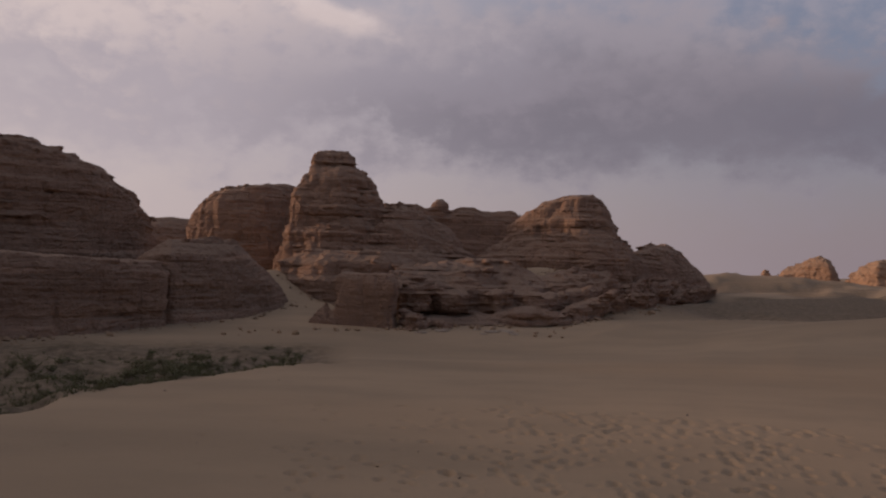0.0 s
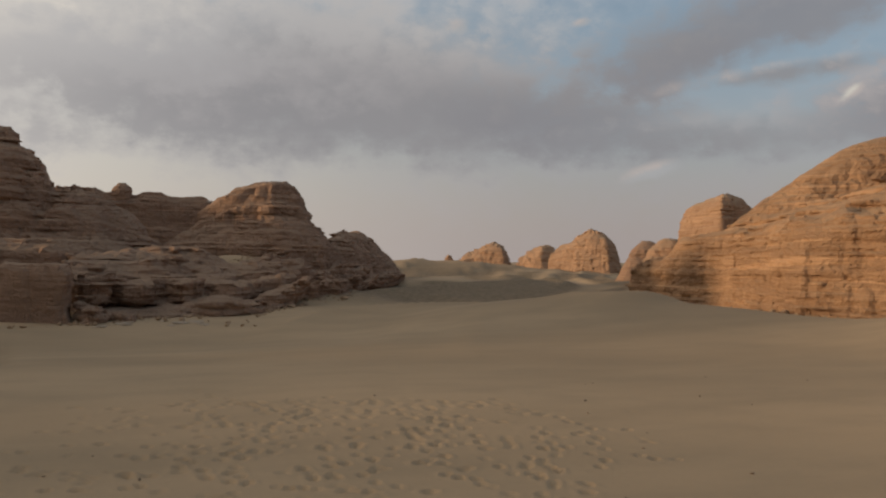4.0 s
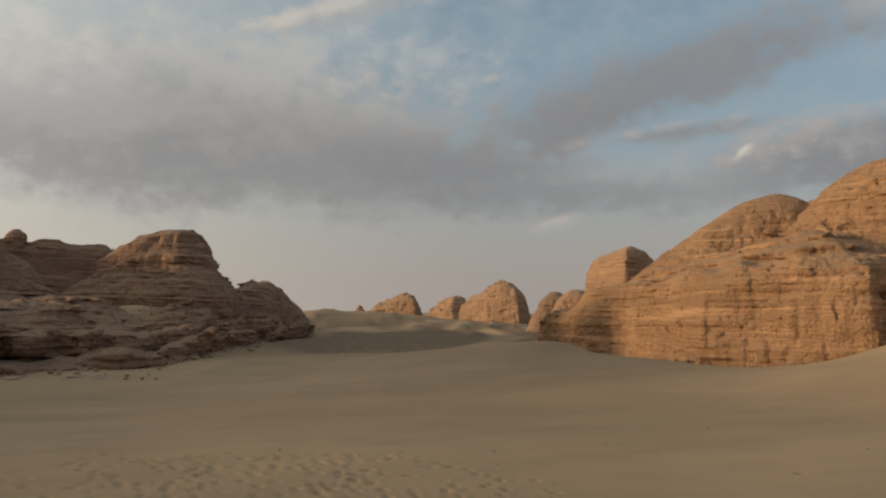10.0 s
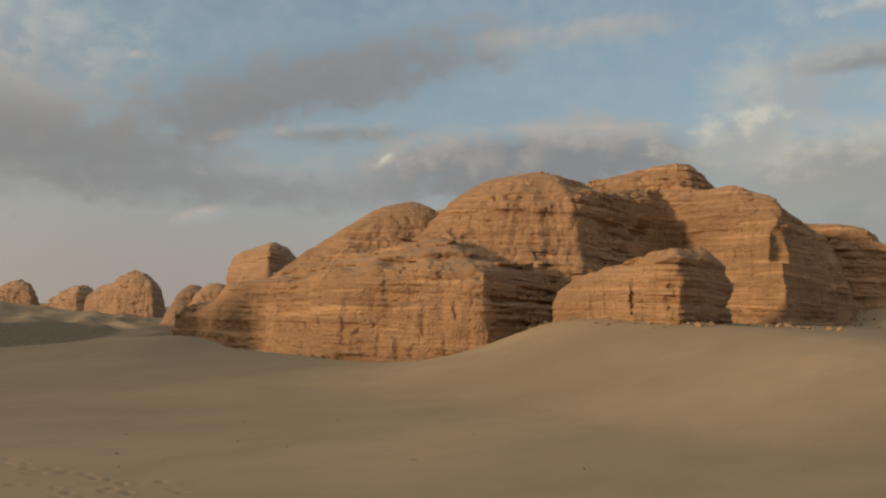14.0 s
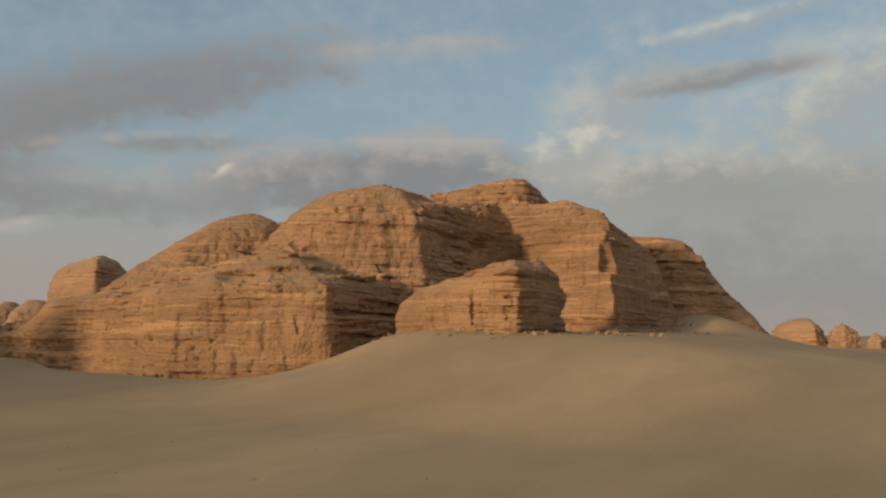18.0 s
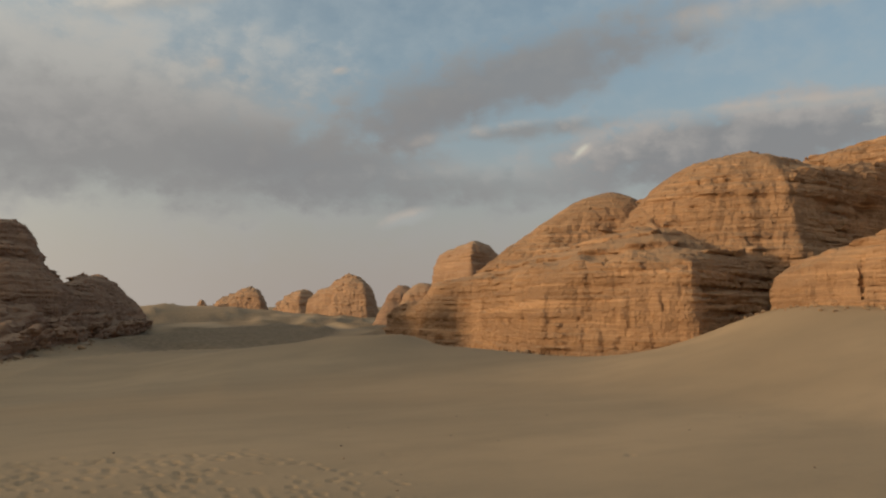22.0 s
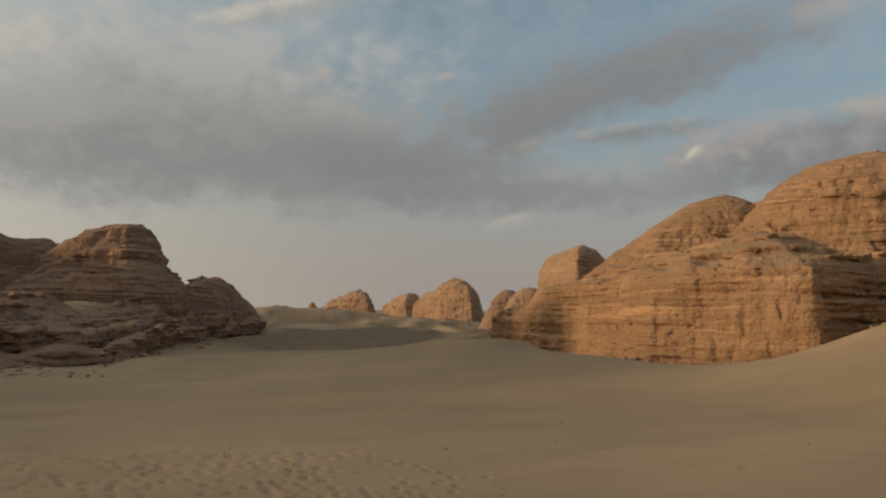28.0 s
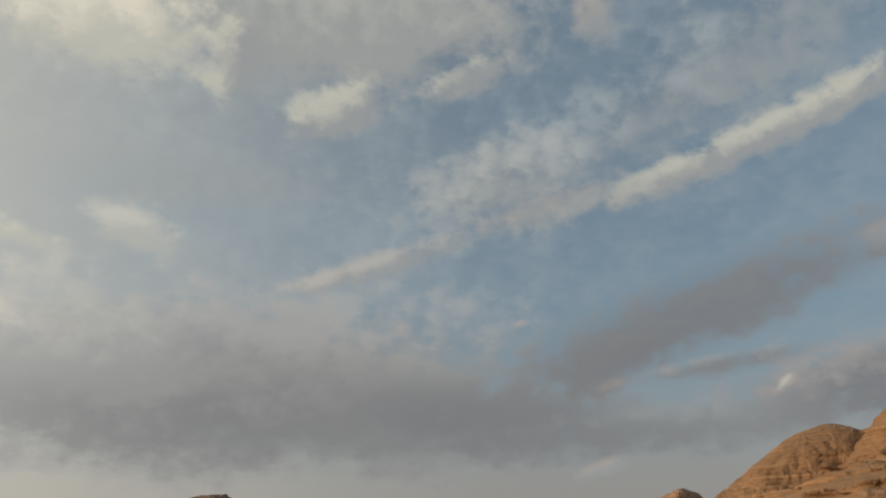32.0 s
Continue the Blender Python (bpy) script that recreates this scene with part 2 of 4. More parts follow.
def tex_noise(nt, vec, scale, detail=5, rough=0.55, distort=0.0):
    n = nt.nodes.new("ShaderNodeTexNoise")
    nt.links.new(vec, n.inputs["Vector"])
    n.inputs["Scale"].default_value, n.inputs["Detail"].default_value = scale, detail
    n.inputs["Roughness"].default_value, n.inputs["Distortion"].default_value = rough, distort
    return n.outputs["Fac"]


def mapped(nt, vec, scale):
    m = nt.nodes.new("ShaderNodeMapping")
    nt.links.new(vec, m.inputs[0])
    m.inputs["Scale"].default_value = scale
    return m.outputs[0]


def mix_col(nt, fac, a, b, mode="MIX"):
    n = nt.nodes.new("ShaderNodeMix")
    n.data_type, n.blend_type = "RGBA", mode
    for sock, v in ((n.inputs["Factor"], fac), (n.inputs[6], a), (n.inputs[7], b)):
        if isinstance(v, tuple):
            sock.default_value = (*v, 1)
        elif isinstance(v, (int, float)):
            sock.default_value = v
        else:
            nt.links.new(v, sock)
    return n.outputs[2]


def map_range(nt, v, lo, hi, a=0.0, b=1.0):
    n = nt.nodes.new("ShaderNodeMapRange")
    n.interpolation_type = "SMOOTHSTEP"
    nt.links.new(v, n.inputs[0])
    for i, q in enumerate((lo, hi, a, b)):
        n.inputs[i + 1].default_value = q
    return n.outputs[0]


def bump(nt, bsdf, layers):
    last = None
    for h, strength, dist in layers:
        n = nt.nodes.new("ShaderNodeBump")
        nt.links.new(h, n.inputs["Height"])
        n.inputs["Strength"].default_value, n.inputs["Distance"].default_value = strength, dist
        if last is not None:
            nt.links.new(last, n.inputs["Normal"])
        last = n.outputs[0]
    nt.links.new(last, bsdf.inputs["Normal"])


def rock_material(name, light, dark, dust, dusting=0.75, relief=1.0):
    mat, nt, b = principled(name)
    tc = nt.nodes.new("ShaderNodeTexCoord").outputs["Object"]
    warp = tex_noise(nt, tc, 0.06, 3)
    add = nt.nodes.new("ShaderNodeVectorMath")
    add.operation = "MULTIPLY_ADD"
    nt.links.new(warp, add.inputs[0])
    add.inputs[1].default_value = (0, 0, 1.6)
    nt.links.new(tc, add.inputs[2])
    lay = add.outputs[0]
    bands = tex_noise(nt, mapped(nt, lay, (0.05, 0.05, 1.1)), 1.0, 6, 0.65)
    thin = tex_noise(nt, mapped(nt, lay, (0.25, 0.25, 5.0)), 1.0, 5, 0.6)
    lumps = tex_noise(nt, tc, 0.9, 8, 0.65)
    patch = tex_noise(nt, tc, 0.09, 4, 0.6)
    flute = tex_noise(nt, mapped(nt, tc, (1.1, 1.1, 0.16)), 1.0, 5, 0.6, 0.4)
    col = mix_col(nt, map_range(nt, bands, 0.36, 0.64), dark, light)
    col = mix_col(nt, map_range(nt, thin, 0.42, 0.60, 0.0, 0.75), col, dark)
    seam = tex_noise(nt, mapped(nt, lay, (0.12, 0.12, 2.6)), 1.0, 4, 0.6)
    col = mix_col(nt, map_range(nt, seam, 0.60, 0.72, 0.0, 0.7), col, tuple(0.6 * q for q in dark))
    col = mix_col(nt, map_range(nt, lumps, 0.35, 0.7, 0.0, 0.4), col, light)
    col = mix_col(nt, map_range(nt, patch, 0.4, 0.66, 0.0, 0.5), col, tuple(0.82 * q for q in dark))
    pale = tex_noise(nt, mapped(nt, lay, (0.06, 0.06, 1.7)), 1.0, 3, 0.5)
    col = mix_col(nt, map_range(nt, pale, 0.58, 0.68, 0.0, 0.6), col, tuple(min(1.0, 1.22 * q) for q in light))
    geo = nt.nodes.new("ShaderNodeNewGeometry")
    sep = nt.nodes.new("ShaderNodeSeparateXYZ")
    nt.links.new(geo.outputs["Normal"], sep.inputs[0])
    m = nt.nodes.new("ShaderNodeMath")
    m.operation = "MULTIPLY_ADD"
    nt.links.new(lumps, m.inputs[0])
    m.inputs[1].default_value = 0.35
    nt.links.new(sep.outputs[2], m.inputs[2])
    col = mix_col(nt, map_range(nt, m.outputs[0], 0.72, 1.05, 0.0, dusting), col, dust)
    nt.links.new(col, b.inputs["Base Color"])
    b.inputs["Roughness"].default_value = 0.95
    b.inputs["Specular IOR Level"].default_value = 0.15
    fine = tex_noise(nt, tc, 3.2, 6, 0.7)
    rill = tex_noise(nt, mapped(nt, tc, (2.4, 2.4, 0.3)), 1.0, 4, 0.6, 0.3)
    bump(nt, b, [(thin, 1.0 * relief, 0.32), (flute, 0.6 * relief, 0.4), (rill, 0.6 * relief, 0.28), (lumps, 0.4 * relief, 0.3), (fine, 0.7 * relief, 0.14)])
    return mat


# one sandstone in two colours: lit side lighter, shaded side darkened for its shade
ROCK_LIT = rock_material("sandstone_lit", (0.50, 0.305, 0.172), (0.305, 0.183, 0.108), (0.38, 0.262, 0.16), dusting=0.45)
ROCK_SHADE = rock_material("sandstone_shaded", (0.39, 0.25, 0.168), (0.268, 0.167, 0.114), (0.325, 0.235, 0.16), dusting=0.5)
ROCK_FAR = rock_material("sandstone_pink", (0.42, 0.27, 0.17), (0.32, 0.20, 0.13), (0.36, 0.26, 0.17), relief=0.6)


def sand_material():
    mat, nt, b = principled("sand")
    tc = nt.nodes.new("ShaderNodeTexCoord").outputs["Object"]
    broad = tex_noise(nt, mapped(nt, tc, (0.02, 0.05, 0.05)), 1.0, 4, 0.55)
    mid = tex_noise(nt, mapped(nt, tc, (0.16, 0.3, 0.2)), 1.0, 6, 0.6)
    grain = tex_noise(nt, tc, 9.0, 6, 0.7)
    speck = tex_noise(nt, tc, 2.2, 8, 0.75)
    col = mix_col(nt, map_range(nt, broad, 0.35, 0.65), (0.33, 0.24, 0.15), (0.46, 0.328, 0.202))
    col = mix_col(nt, map_range(nt, mid, 0.42, 0.7, 0.0, 0.35), col, (0.27, 0.207, 0.135))
    col = mix_col(nt, map_range(nt, speck, 0.55, 0.8, 0.0, 0.3), col, (0.235, 0.173, 0.118))
    col = mix_col(nt, map_range(nt, grain, 0.3, 0.7, 0.0, 0.2), col, (0.39, 0.295, 0.195))
    # dark mix: gravel on the scrub flat, in the valley also painted shade
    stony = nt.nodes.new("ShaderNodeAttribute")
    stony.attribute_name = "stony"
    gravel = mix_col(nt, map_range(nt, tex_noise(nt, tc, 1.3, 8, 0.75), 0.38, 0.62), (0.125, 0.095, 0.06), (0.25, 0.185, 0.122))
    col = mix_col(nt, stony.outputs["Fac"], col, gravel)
    nt.links.new(col, b.inputs["Base Color"])
    b.inputs["Roughness"].default_value = 0.95
    b.inputs["Specular IOR Level"].default_value = 0.1
    drift = tex_noise(nt, mapped(nt, tc, (0.5, 1.6, 1.0)), 1.0, 5, 0.6)
    bump(nt, b, [(drift, 0.25, 0.12), (speck, 0.25, 0.05), (grain, 0.2, 0.02)])
    return mat


SAND = sand_material()


def plain_material(name, c0, c1, scale=3.0, rough=0.9):
    mat, nt, b = principled(name)
    tc = nt.nodes.new("ShaderNodeTexCoord").outputs["Object"]
    n = tex_noise(nt, tc, scale, 6, 0.65)
    info = nt.nodes.new("ShaderNodeObjectInfo")
    col = mix_col(nt, map_range(nt, n, 0.3, 0.7), c0, c1)
    col = mix_col(nt, map_range(nt, info.outputs["Random"], 0, 1, 0, 0.4), col, c1)
    nt.links.new(col, b.inputs["Base Color"])
    b.inputs["Roughness"].default_value = rough
    bump(nt, b, [(n, 0.5, 0.05)])
    return mat


LEAF = plain_material("dry_green_leaf", (0.085, 0.10, 0.035), (0.17, 0.14, 0.065), 8)
TWIG = plain_material("dry_twig", (0.13, 0.085, 0.05), (0.22, 0.16, 0.10), 8)
STONE = plain_material("fallen_stone", (0.24, 0.155, 0.09), (0.40, 0.27, 0.16), 1.5)
PEBBLE = plain_material("grey_brown_pebble", (0.12, 0.085, 0.06), (0.22, 0.16, 0.11), 2.0)
CRUST = plain_material("salt_crust", (0.30, 0.225, 0.155), (0.38, 0.29, 0.205), 1.2)


# ---- mesh helpers ----
def mesh_from(name, verts, faces, material, normals=None, smooth=True):
    me = bpy.data.meshes.new(name)
    verts, faces = np.asarray(verts, np.float32), np.asarray(faces, np.int32)
    n = faces.shape[1]
    me.vertices.add(len(verts))
    me.vertices.foreach_set("co", verts.ravel())
    me.loops.add(faces.size)
    me.loops.foreach_set("vertex_index", faces.ravel())
    me.polygons.add(len(faces))
    me.polygons.foreach_set("loop_start", np.arange(0, faces.size, n, dtype=np.int32))
    me.polygons.foreach_set("loop_total", np.full(len(faces), n, np.int32))
    me.update(calc_edges=True)
    me.polygons.foreach_set("use_smooth", np.full(len(faces), smooth))
    me.materials.append(material)
    if normals is not None:
        me.normals_split_custom_set_from_vertices(normals.tolist())
    return me


def part(name, me, parent, label=""):
    ob = new(name, me)
    ob.parent = parent
    return tagged(ob, label)


# ---- the rocks: solid fields of eroded layers, meshed once ----
PROFILES = {
    "hump": ([0, 0.4, 0.6, 0.78, 0.9, 0.97, 1.0], [1.04, 0.97, 0.89, 0.75, 0.57, 0.36, 0.1]),
    "hill": ([0, 0.2, 0.45, 0.7, 0.86, 0.95, 1.0], [1.08, 0.97, 0.8, 0.58, 0.39, 0.24, 0.08]),
    "crag": ([0, 0.38, 0.82, 0.95, 1.0], [1.25, 1.0, 0.6, 0.36, 0.2]),
    "tower": ([0, 0.3, 0.34, 0.66, 0.7, 0.92, 1.0], [1.08, 1.02, 0.98, 0.93, 0.86, 0.68, 0.4]),
    "loaf": ([0, 0.12, 0.5, 0.8, 0.93, 1.0], [0.9, 1.0, 0.96, 0.82, 0.62, 0.3]),
}
# share of the height, metres set back from the outline
WALL = ((0, -0.9), (0.3, 0), (0.8, 0.5), (0.94, 1.3), (1, 2.6))
STEEP = ((0, -0.5), (0.3, 0), (0.88, 0.25), (1, 0.9))
ROUND = ((0, -0.9), (0.35, 0), (0.65, 0.8), (0.85, 2.0), (1, 4.5))
UNDERCUT = ((0, 1.0), (0.35, 0.8), (0.5, 0.0), (0.9, 0.1), (1, 0.6))
_LAT = _rng.uniform(-1, 1, 64 ** 3).astype(np.float32)


def lnoise(x, y, z):
    """Quick smooth noise in -1..1 from one lattice of random values."""
    xf, yf, zf = np.floor(x), np.floor(y), np.floor(z)
    u, v, w = (x - xf).astype(np.float32), (y - yf).astype(np.float32), (z - zf).astype(np.float32)
    u, v, w = (q * q * (3 - 2 * q) for q in (u, v, w))
    xi, yi, zi = xf.astype(np.int32) & 63, yf.astype(np.int32) & 63, zf.astype(np.int32) & 63
    x0, x1, y0, y1, z1 = xi << 12, ((xi + 1) & 63) << 12, yi << 6, ((yi + 1) & 63) << 6, (zi + 1) & 63
    out = 0
    for k, wz in ((zi, 1 - w), (z1, w)):
        a = _LAT[x0 | y0 | k] * (1 - u) + _LAT[x1 | y0 | k] * u
        b = _LAT[x0 | y1 | k] * (1 - u) + _LAT[x1 | y1 | k] * u
        out = out + wz * (a * (1 - v) + b * v)
    return out


def bed_table(seed, mean, spread):
    """Heights of the joints between beds and how hard each bed is."""
    r = np.random.RandomState(seed)
    thick = mean * np.exp(r.normal(0, spread, int(90 / mean)))
    return np.cumsum(thick) - 12.0, thick, r.uniform(-1, 1, len(thick))


THIN_BEDS, THICK_BEDS = bed_table(11, 0.42, 0.5), bed_table(12, 1.7, 0.45)


def polar(az, r):
    return r * math.sin(radians(az)), r * math.cos(radians(az))


def L(az, r, a, b, turn, power, z0, z1, profile, lean=0.0):
    """A lobe whose place is given by bearing and distance from the origin; turn: of its long side from the bearing's crossway;
    lean: how far its top leans along that side."""
    x, y = polar(az, r)
    return (x, y, a, b, -az + turn, power, z0, z1, profile, lean)


def T(outline, z0, top, profile=WALL):
    """A tier: an outline of bearings and distances, raised to a top that may change with the bearing."""
    return {"xy": np.array([polar(a, r) for a, r in outline]), "z0": z0, "top": top if isinstance(top, tuple) else ((0, top), (1, top)), "profile": profile}


def tier_field(X, Y, Z, tier):
    p = tier["xy"]
    x, y = X[:, :, 0] + 0 * Y[:, :, 0], Y[:, :, 0] + 0 * X[:, :, 0]
    best, inside = np.full(x.shape, 1e9), np.zeros(x.shape, bool)
    for (ax, ay), (bx, by) in zip(p, np.roll(p, -1, 0)):
        ex, ey = bx - ax, by - ay
        h = np.clip(((x - ax) * ex + (y - ay) * ey) / (ex * ex + ey * ey), 0, 1)
        best = np.minimum(best, np.hypot(x - ax - h * ex, y - ay - h * ey))
        if ay != by:
            inside ^= ((ay > y) != (by > y)) & (x < ex * (y - ay) / ey + ax)
    d = np.where(inside, -best, best)[:, :, None]
    top = np.interp(np.degrees(np.arctan2(x, y)), [a for a, _ in tier["top"]], [t for _, t in tier["top"]])[:, :, None]
    qs, ins = np.array(tier["profile"]).T
    q = (Z - tier["z0"]) / (top - tier["z0"])
    slope = np.diff(ins) / np.diff(qs)
    at = np.clip(np.searchsorted(qs, q) - 1, 0, len(slope) - 1)
    side = (d + np.interp(q, qs, ins)) / np.sqrt(1 + (slope[at] / (top - tier["z0"])) ** 2)
    return np.maximum(side, Z - top).astype(np.float32)


def lobe_field(X, Y, Z, lobe):
    cx, cy, a, b, turn, power, z0, z1, profile, lean = lobe
    c, s = math.cos(radians(turn)), math.sin(radians(turn))
    u = ((X - cx) * c + (Y - cy) * s) / a
    v = (-(X - cx) * s + (Y - cy) * c) / b
    q = (Z - z0) / (z1 - z0)
    if lean:
        u = u - lean * np.clip(q, 0, 1)
    rho = (np.abs(u) ** power + np.abs(v) ** power) ** (1 / power)
    hs, rs = PROFILES[profile]
    side = (rho - np.interp(q, hs, rs)) * min(a, b)
    return np.maximum(side, Z - z1).astype(np.float32)


def extent(form):
    """x0, y0, x1, y1 that a lobe or tier can reach."""
    if isinstance(form, dict):
        out = -min(i for _, i in form["profile"]) + 1
        return (*(form["xy"].min(0) - out), *(form["xy"].max(0) + out))
    out = 1.25 * max(form[2], form[3]) * (1 + 0.6 * abs(form[9]))
    return form[0] - out, form[1] - out, form[0] + out, form[1] + out


def double(f):
    """The grid with one more sample between every two, along each axis."""
    for axis in range(3):
        f = np.moveaxis(f, axis, 0)
        g = np.empty((2 * f.shape[0] - 1, *f.shape[1:]), np.float32)
        g[::2] = f
        g[1::2] = (f[:-1] + f[1:]) / 2
        f = np.moveaxis(g, 0, axis)
    return np.ascontiguousarray(f)


def surface(f, origin, step):
    """Vertices and quads of the surface f = 0 on a grid."""
    inside = f < 0
    nx, ny, nz = f.shape
    cnt = np.zeros((nx - 1, ny - 1, nz - 1), np.int8)
    corners = [(i, j, k) for i in (0, 1) for j in (0, 1) for k in (0, 1)]
    for i, j, k in corners:
        cnt += inside[i:nx - 1 + i, j:ny - 1 + j, k:nz - 1 + k]
    cells = np.argwhere((cnt > 0) & (cnt < 8))
    vals = np.stack([f[cells[:, 0] + i, cells[:, 1] + j, cells[:, 2] + k] for i, j, k in corners], 1)
    acc, num = np.zeros((len(cells), 3)), np.zeros(len(cells))
    for p in range(8):
        for q in range(p + 1, 8):
            cp, cq = np.array(corners[p]), np.array(corners[q])
            if abs(cp - cq).sum() != 1:
                continue
            cross = (vals[:, p] < 0) != (vals[:, q] < 0)
            den = np.where(cross, vals[:, p] - vals[:, q], 1)
            t = np.where(cross, vals[:, p] / den, 0)
            acc += np.where(cross[:, None], cp + t[:, None] * (cq - cp), 0)
            num += cross
    verts = (cells + acc / num[:, None]) * np.array(step) + np.array(origin)
    index = np.full((nx - 1, ny - 1, nz - 1), -1, np.int32)
    index[cells[:, 0], cells[:, 1], cells[:, 2]] = np.arange(len(cells))
    quads = []
    for axis in range(3):
        lo = [slice(1, -1)] * 3
        hi = [slice(1, -1)] * 3
        lo[axis], hi[axis] = slice(0, -1), slice(1, None)
        A, B = inside[tuple(lo)], inside[tuple(hi)]
        e = np.argwhere(A != B)
        flip = A[e[:, 0], e[:, 1], e[:, 2]]
        base = e + 1
        base[:, axis] -= 1
        b1, b2 = [(1, 2), (2, 0), (0, 1)][axis]
        q = []
        for d1, d2 in ((1, 1), (0, 1), (0, 0), (1, 0)):
            c = base.copy()
            c[:, b1] -= d1
            c[:, b2] -= d2
            q.append(index[c[:, 0], c[:, 1], c[:, 2]])
        q = np.stack(q, 1)
        q[~flip] = q[~flip][:, ::-1]
        quads.append(q)
    quads = np.concatenate(quads)
    return verts, quads[(quads >= 0).all(1)]


FEET = []


def rock(name, forms, bands, material, label, category="rock formation", group="", cell=0.32, cell_z=0.18,
         ledge=0.36, flute=0.28, lump=0.6, seed=0.0, blend=1.0, cuts=()):
    """A rock from lobes and tiers (joined) and cuts (carved out), eroded in beds; bands: heights at which its parts meet."""
    pad = 2.0
    reach = np.array([extent(q) for q in forms])
    x = np.arange(reach[:, 0].min() - pad, reach[:, 2].max() + pad, 2 * cell)
    y = np.arange(reach[:, 1].min() - pad, reach[:, 3].max() + pad, 2 * cell)
    tops = [max(t for _, t in q["top"]) if isinstance(q, dict) else q[7] for q in forms]
    z = np.arange(-2.2, max(tops) + pad, 2 * cell_z)
    X, Y, Z = x[:, None, None], y[None, :, None], z[None, None, :]
    f = np.full((len(x), len(y), len(z)), 9.0, np.float32)

    def patch(q, room):
        x0, y0, x1, y1 = extent(q)
        si = slice(*np.searchsorted(x, (x0 - room, x1 + room)))
        sj = slice(*np.searchsorted(y, (y0 - room, y1 + room)))
        return si, sj, (tier_field if isinstance(q, dict) else lobe_field)(X[si], Y[:, sj], Z, q)

    for q in forms:
        si, sj, g = patch(q, 3.0)
        old = f[si, sj]
        h = np.clip(0.5 + 0.5 * (g - old) / blend, 0, 1)
        f[si, sj] = g * (1 - h) + old * h - blend * h * (1 - h)
    f = double(f)
    x = np.linspace(x[0], x[-1], f.shape[0])
    y = np.linspace(y[0], y[-1], f.shape[1])
    z = np.linspace(z[0], z[-1], f.shape[2])
    X, Y, Z = x[:, None, None], y[None, :, None], z[None, None, :]
    for q in cuts:
        si, sj, g = patch(q, 1.0)
        floor_z = q["z0"] if isinstance(q, dict) else q[6]
        f[si, sj] = np.maximum(f[si, sj], -np.maximum(g, floor_z - Z))
    near = np.argwhere(np.abs(f) < 1.5)
    px, py, pz = x[near[:, 0]], y[near[:, 1]], z[near[:, 2]]
    zz = pz + 0.35 * lnoise(px / 30, py / 30, px * 0 + seed) + 0.02 * px + 40
    wide = lnoise(px / 5, py / 5, pz / 3 + seed)
    broken = np.clip(0.75 + 0.9 * wide, 0.1, 1.5)
    lay = 0
    for (joints, thick, hard), amount, grid in ((THIN_BEDS, 0.65, 0.9), (THICK_BEDS, 0.85, 2.4)):
        b = np.searchsorted(joints, zz - 40)
        b = np.clip(b, 0, len(joints) - 1)
        u = np.abs(2 * (joints[b] - zz + 40) / thick[b] - 1)
        block = np.tanh(3 * lnoise(px / grid + 5.7 * b, py / grid, 0.37 * b + seed))
        lay = lay + amount * broken * (0.75 * u ** 4 - 0.9 * hard[b] + 0.55 * block)
    gully = (1 - np.abs(lnoise(px / 3.1, py / 3.1, pz / 18 + seed))) ** 5 + 0.9 * (1 - np.abs(lnoise(px / 1.1, py / 1.1, pz / 6 + seed + 9))) ** 4
    rough = 1.0 * lnoise(px / 6.5, py / 6.5, pz / 5 + seed + 2) + 0.4 * lnoise(px / 2.2, py / 2.2, pz / 1.6 + seed)
    crumble = lnoise(px / 0.8, py / 0.8, pz / 0.55 + seed) + 0.8 * np.maximum(lnoise(px / 1.5, py / 1.5, pz / 1.1 + seed + 7), 0)
    # beds and gullies bite into steep faces, hardly into flat tops
    up = np.minimum(near[:, 2] + 1, len(z) - 1)
    down = np.maximum(near[:, 2] - 1, 0)
    rise = np.abs(f[near[:, 0], near[:, 1], up] - f[near[:, 0], near[:, 1], down]) / (z[2] - z[0])
    steep = np.interp(rise, [0, 0.6, 0.85, 0.99], [1, 0.95, 0.6, 0.15])
    at = near[:, 0], near[:, 1], near[:, 2]
    f[at] += steep * (ledge * lay + flute * (gully - 0.55)) + lump * (0.6 * rough + 0.16 * crumble)
    f[0], f[-1], f[:, 0], f[:, -1], f[:, :, 0], f[:, :, -1] = 1, 1, 1, 1, 1, 1
    cell, cell_z = x[1] - x[0], z[1] - z[0]
    verts, quads = surface(f, (x[0], y[0], z[0]), (cell, y[1] - y[0], cell_z))
    # keep the large pieces only
    lab = np.arange(len(verts))
    ea, eb = np.concatenate([quads[:, 0], quads[:, 1], quads[:, 2]]), np.concatenate([quads[:, 1], quads[:, 2], quads[:, 3]])
    for _ in range(60):
        low = np.minimum(lab[ea], lab[eb])
        old = lab.copy()
        np.minimum.at(lab, ea, low)
        np.minimum.at(lab, eb, low)
        lab = lab[lab]
        if (lab == old).all():
            break
    size = np.bincount(lab, minlength=len(verts))
    quads = quads[size[lab[quads[:, 0]]] > 0.04 * len(verts)]
    deep = verts[:, 2] < ground_height(verts[:, 0], verts[:, 1]) - 1.0
    quads = quads[~deep[quads].all(1)]
    grit = np.random.RandomState(int(seed) + 3).normal(0, 0.115, (len(verts), 3))
    verts = verts + grit * np.array([cell, cell, cell_z])
    a, b, c, d = (verts[quads[:, i]] for i in range(4))
    fn = np.cross(c - a, d - b)
    vn = np.zeros_like(verts)
    for i in range(4):
        for ax in range(3):
            vn[:, ax] += np.bincount(quads[:, i], fn[:, ax], len(verts))
    vn /= np.linalg.norm(vn, axis=1)[:, None] + 1e-9
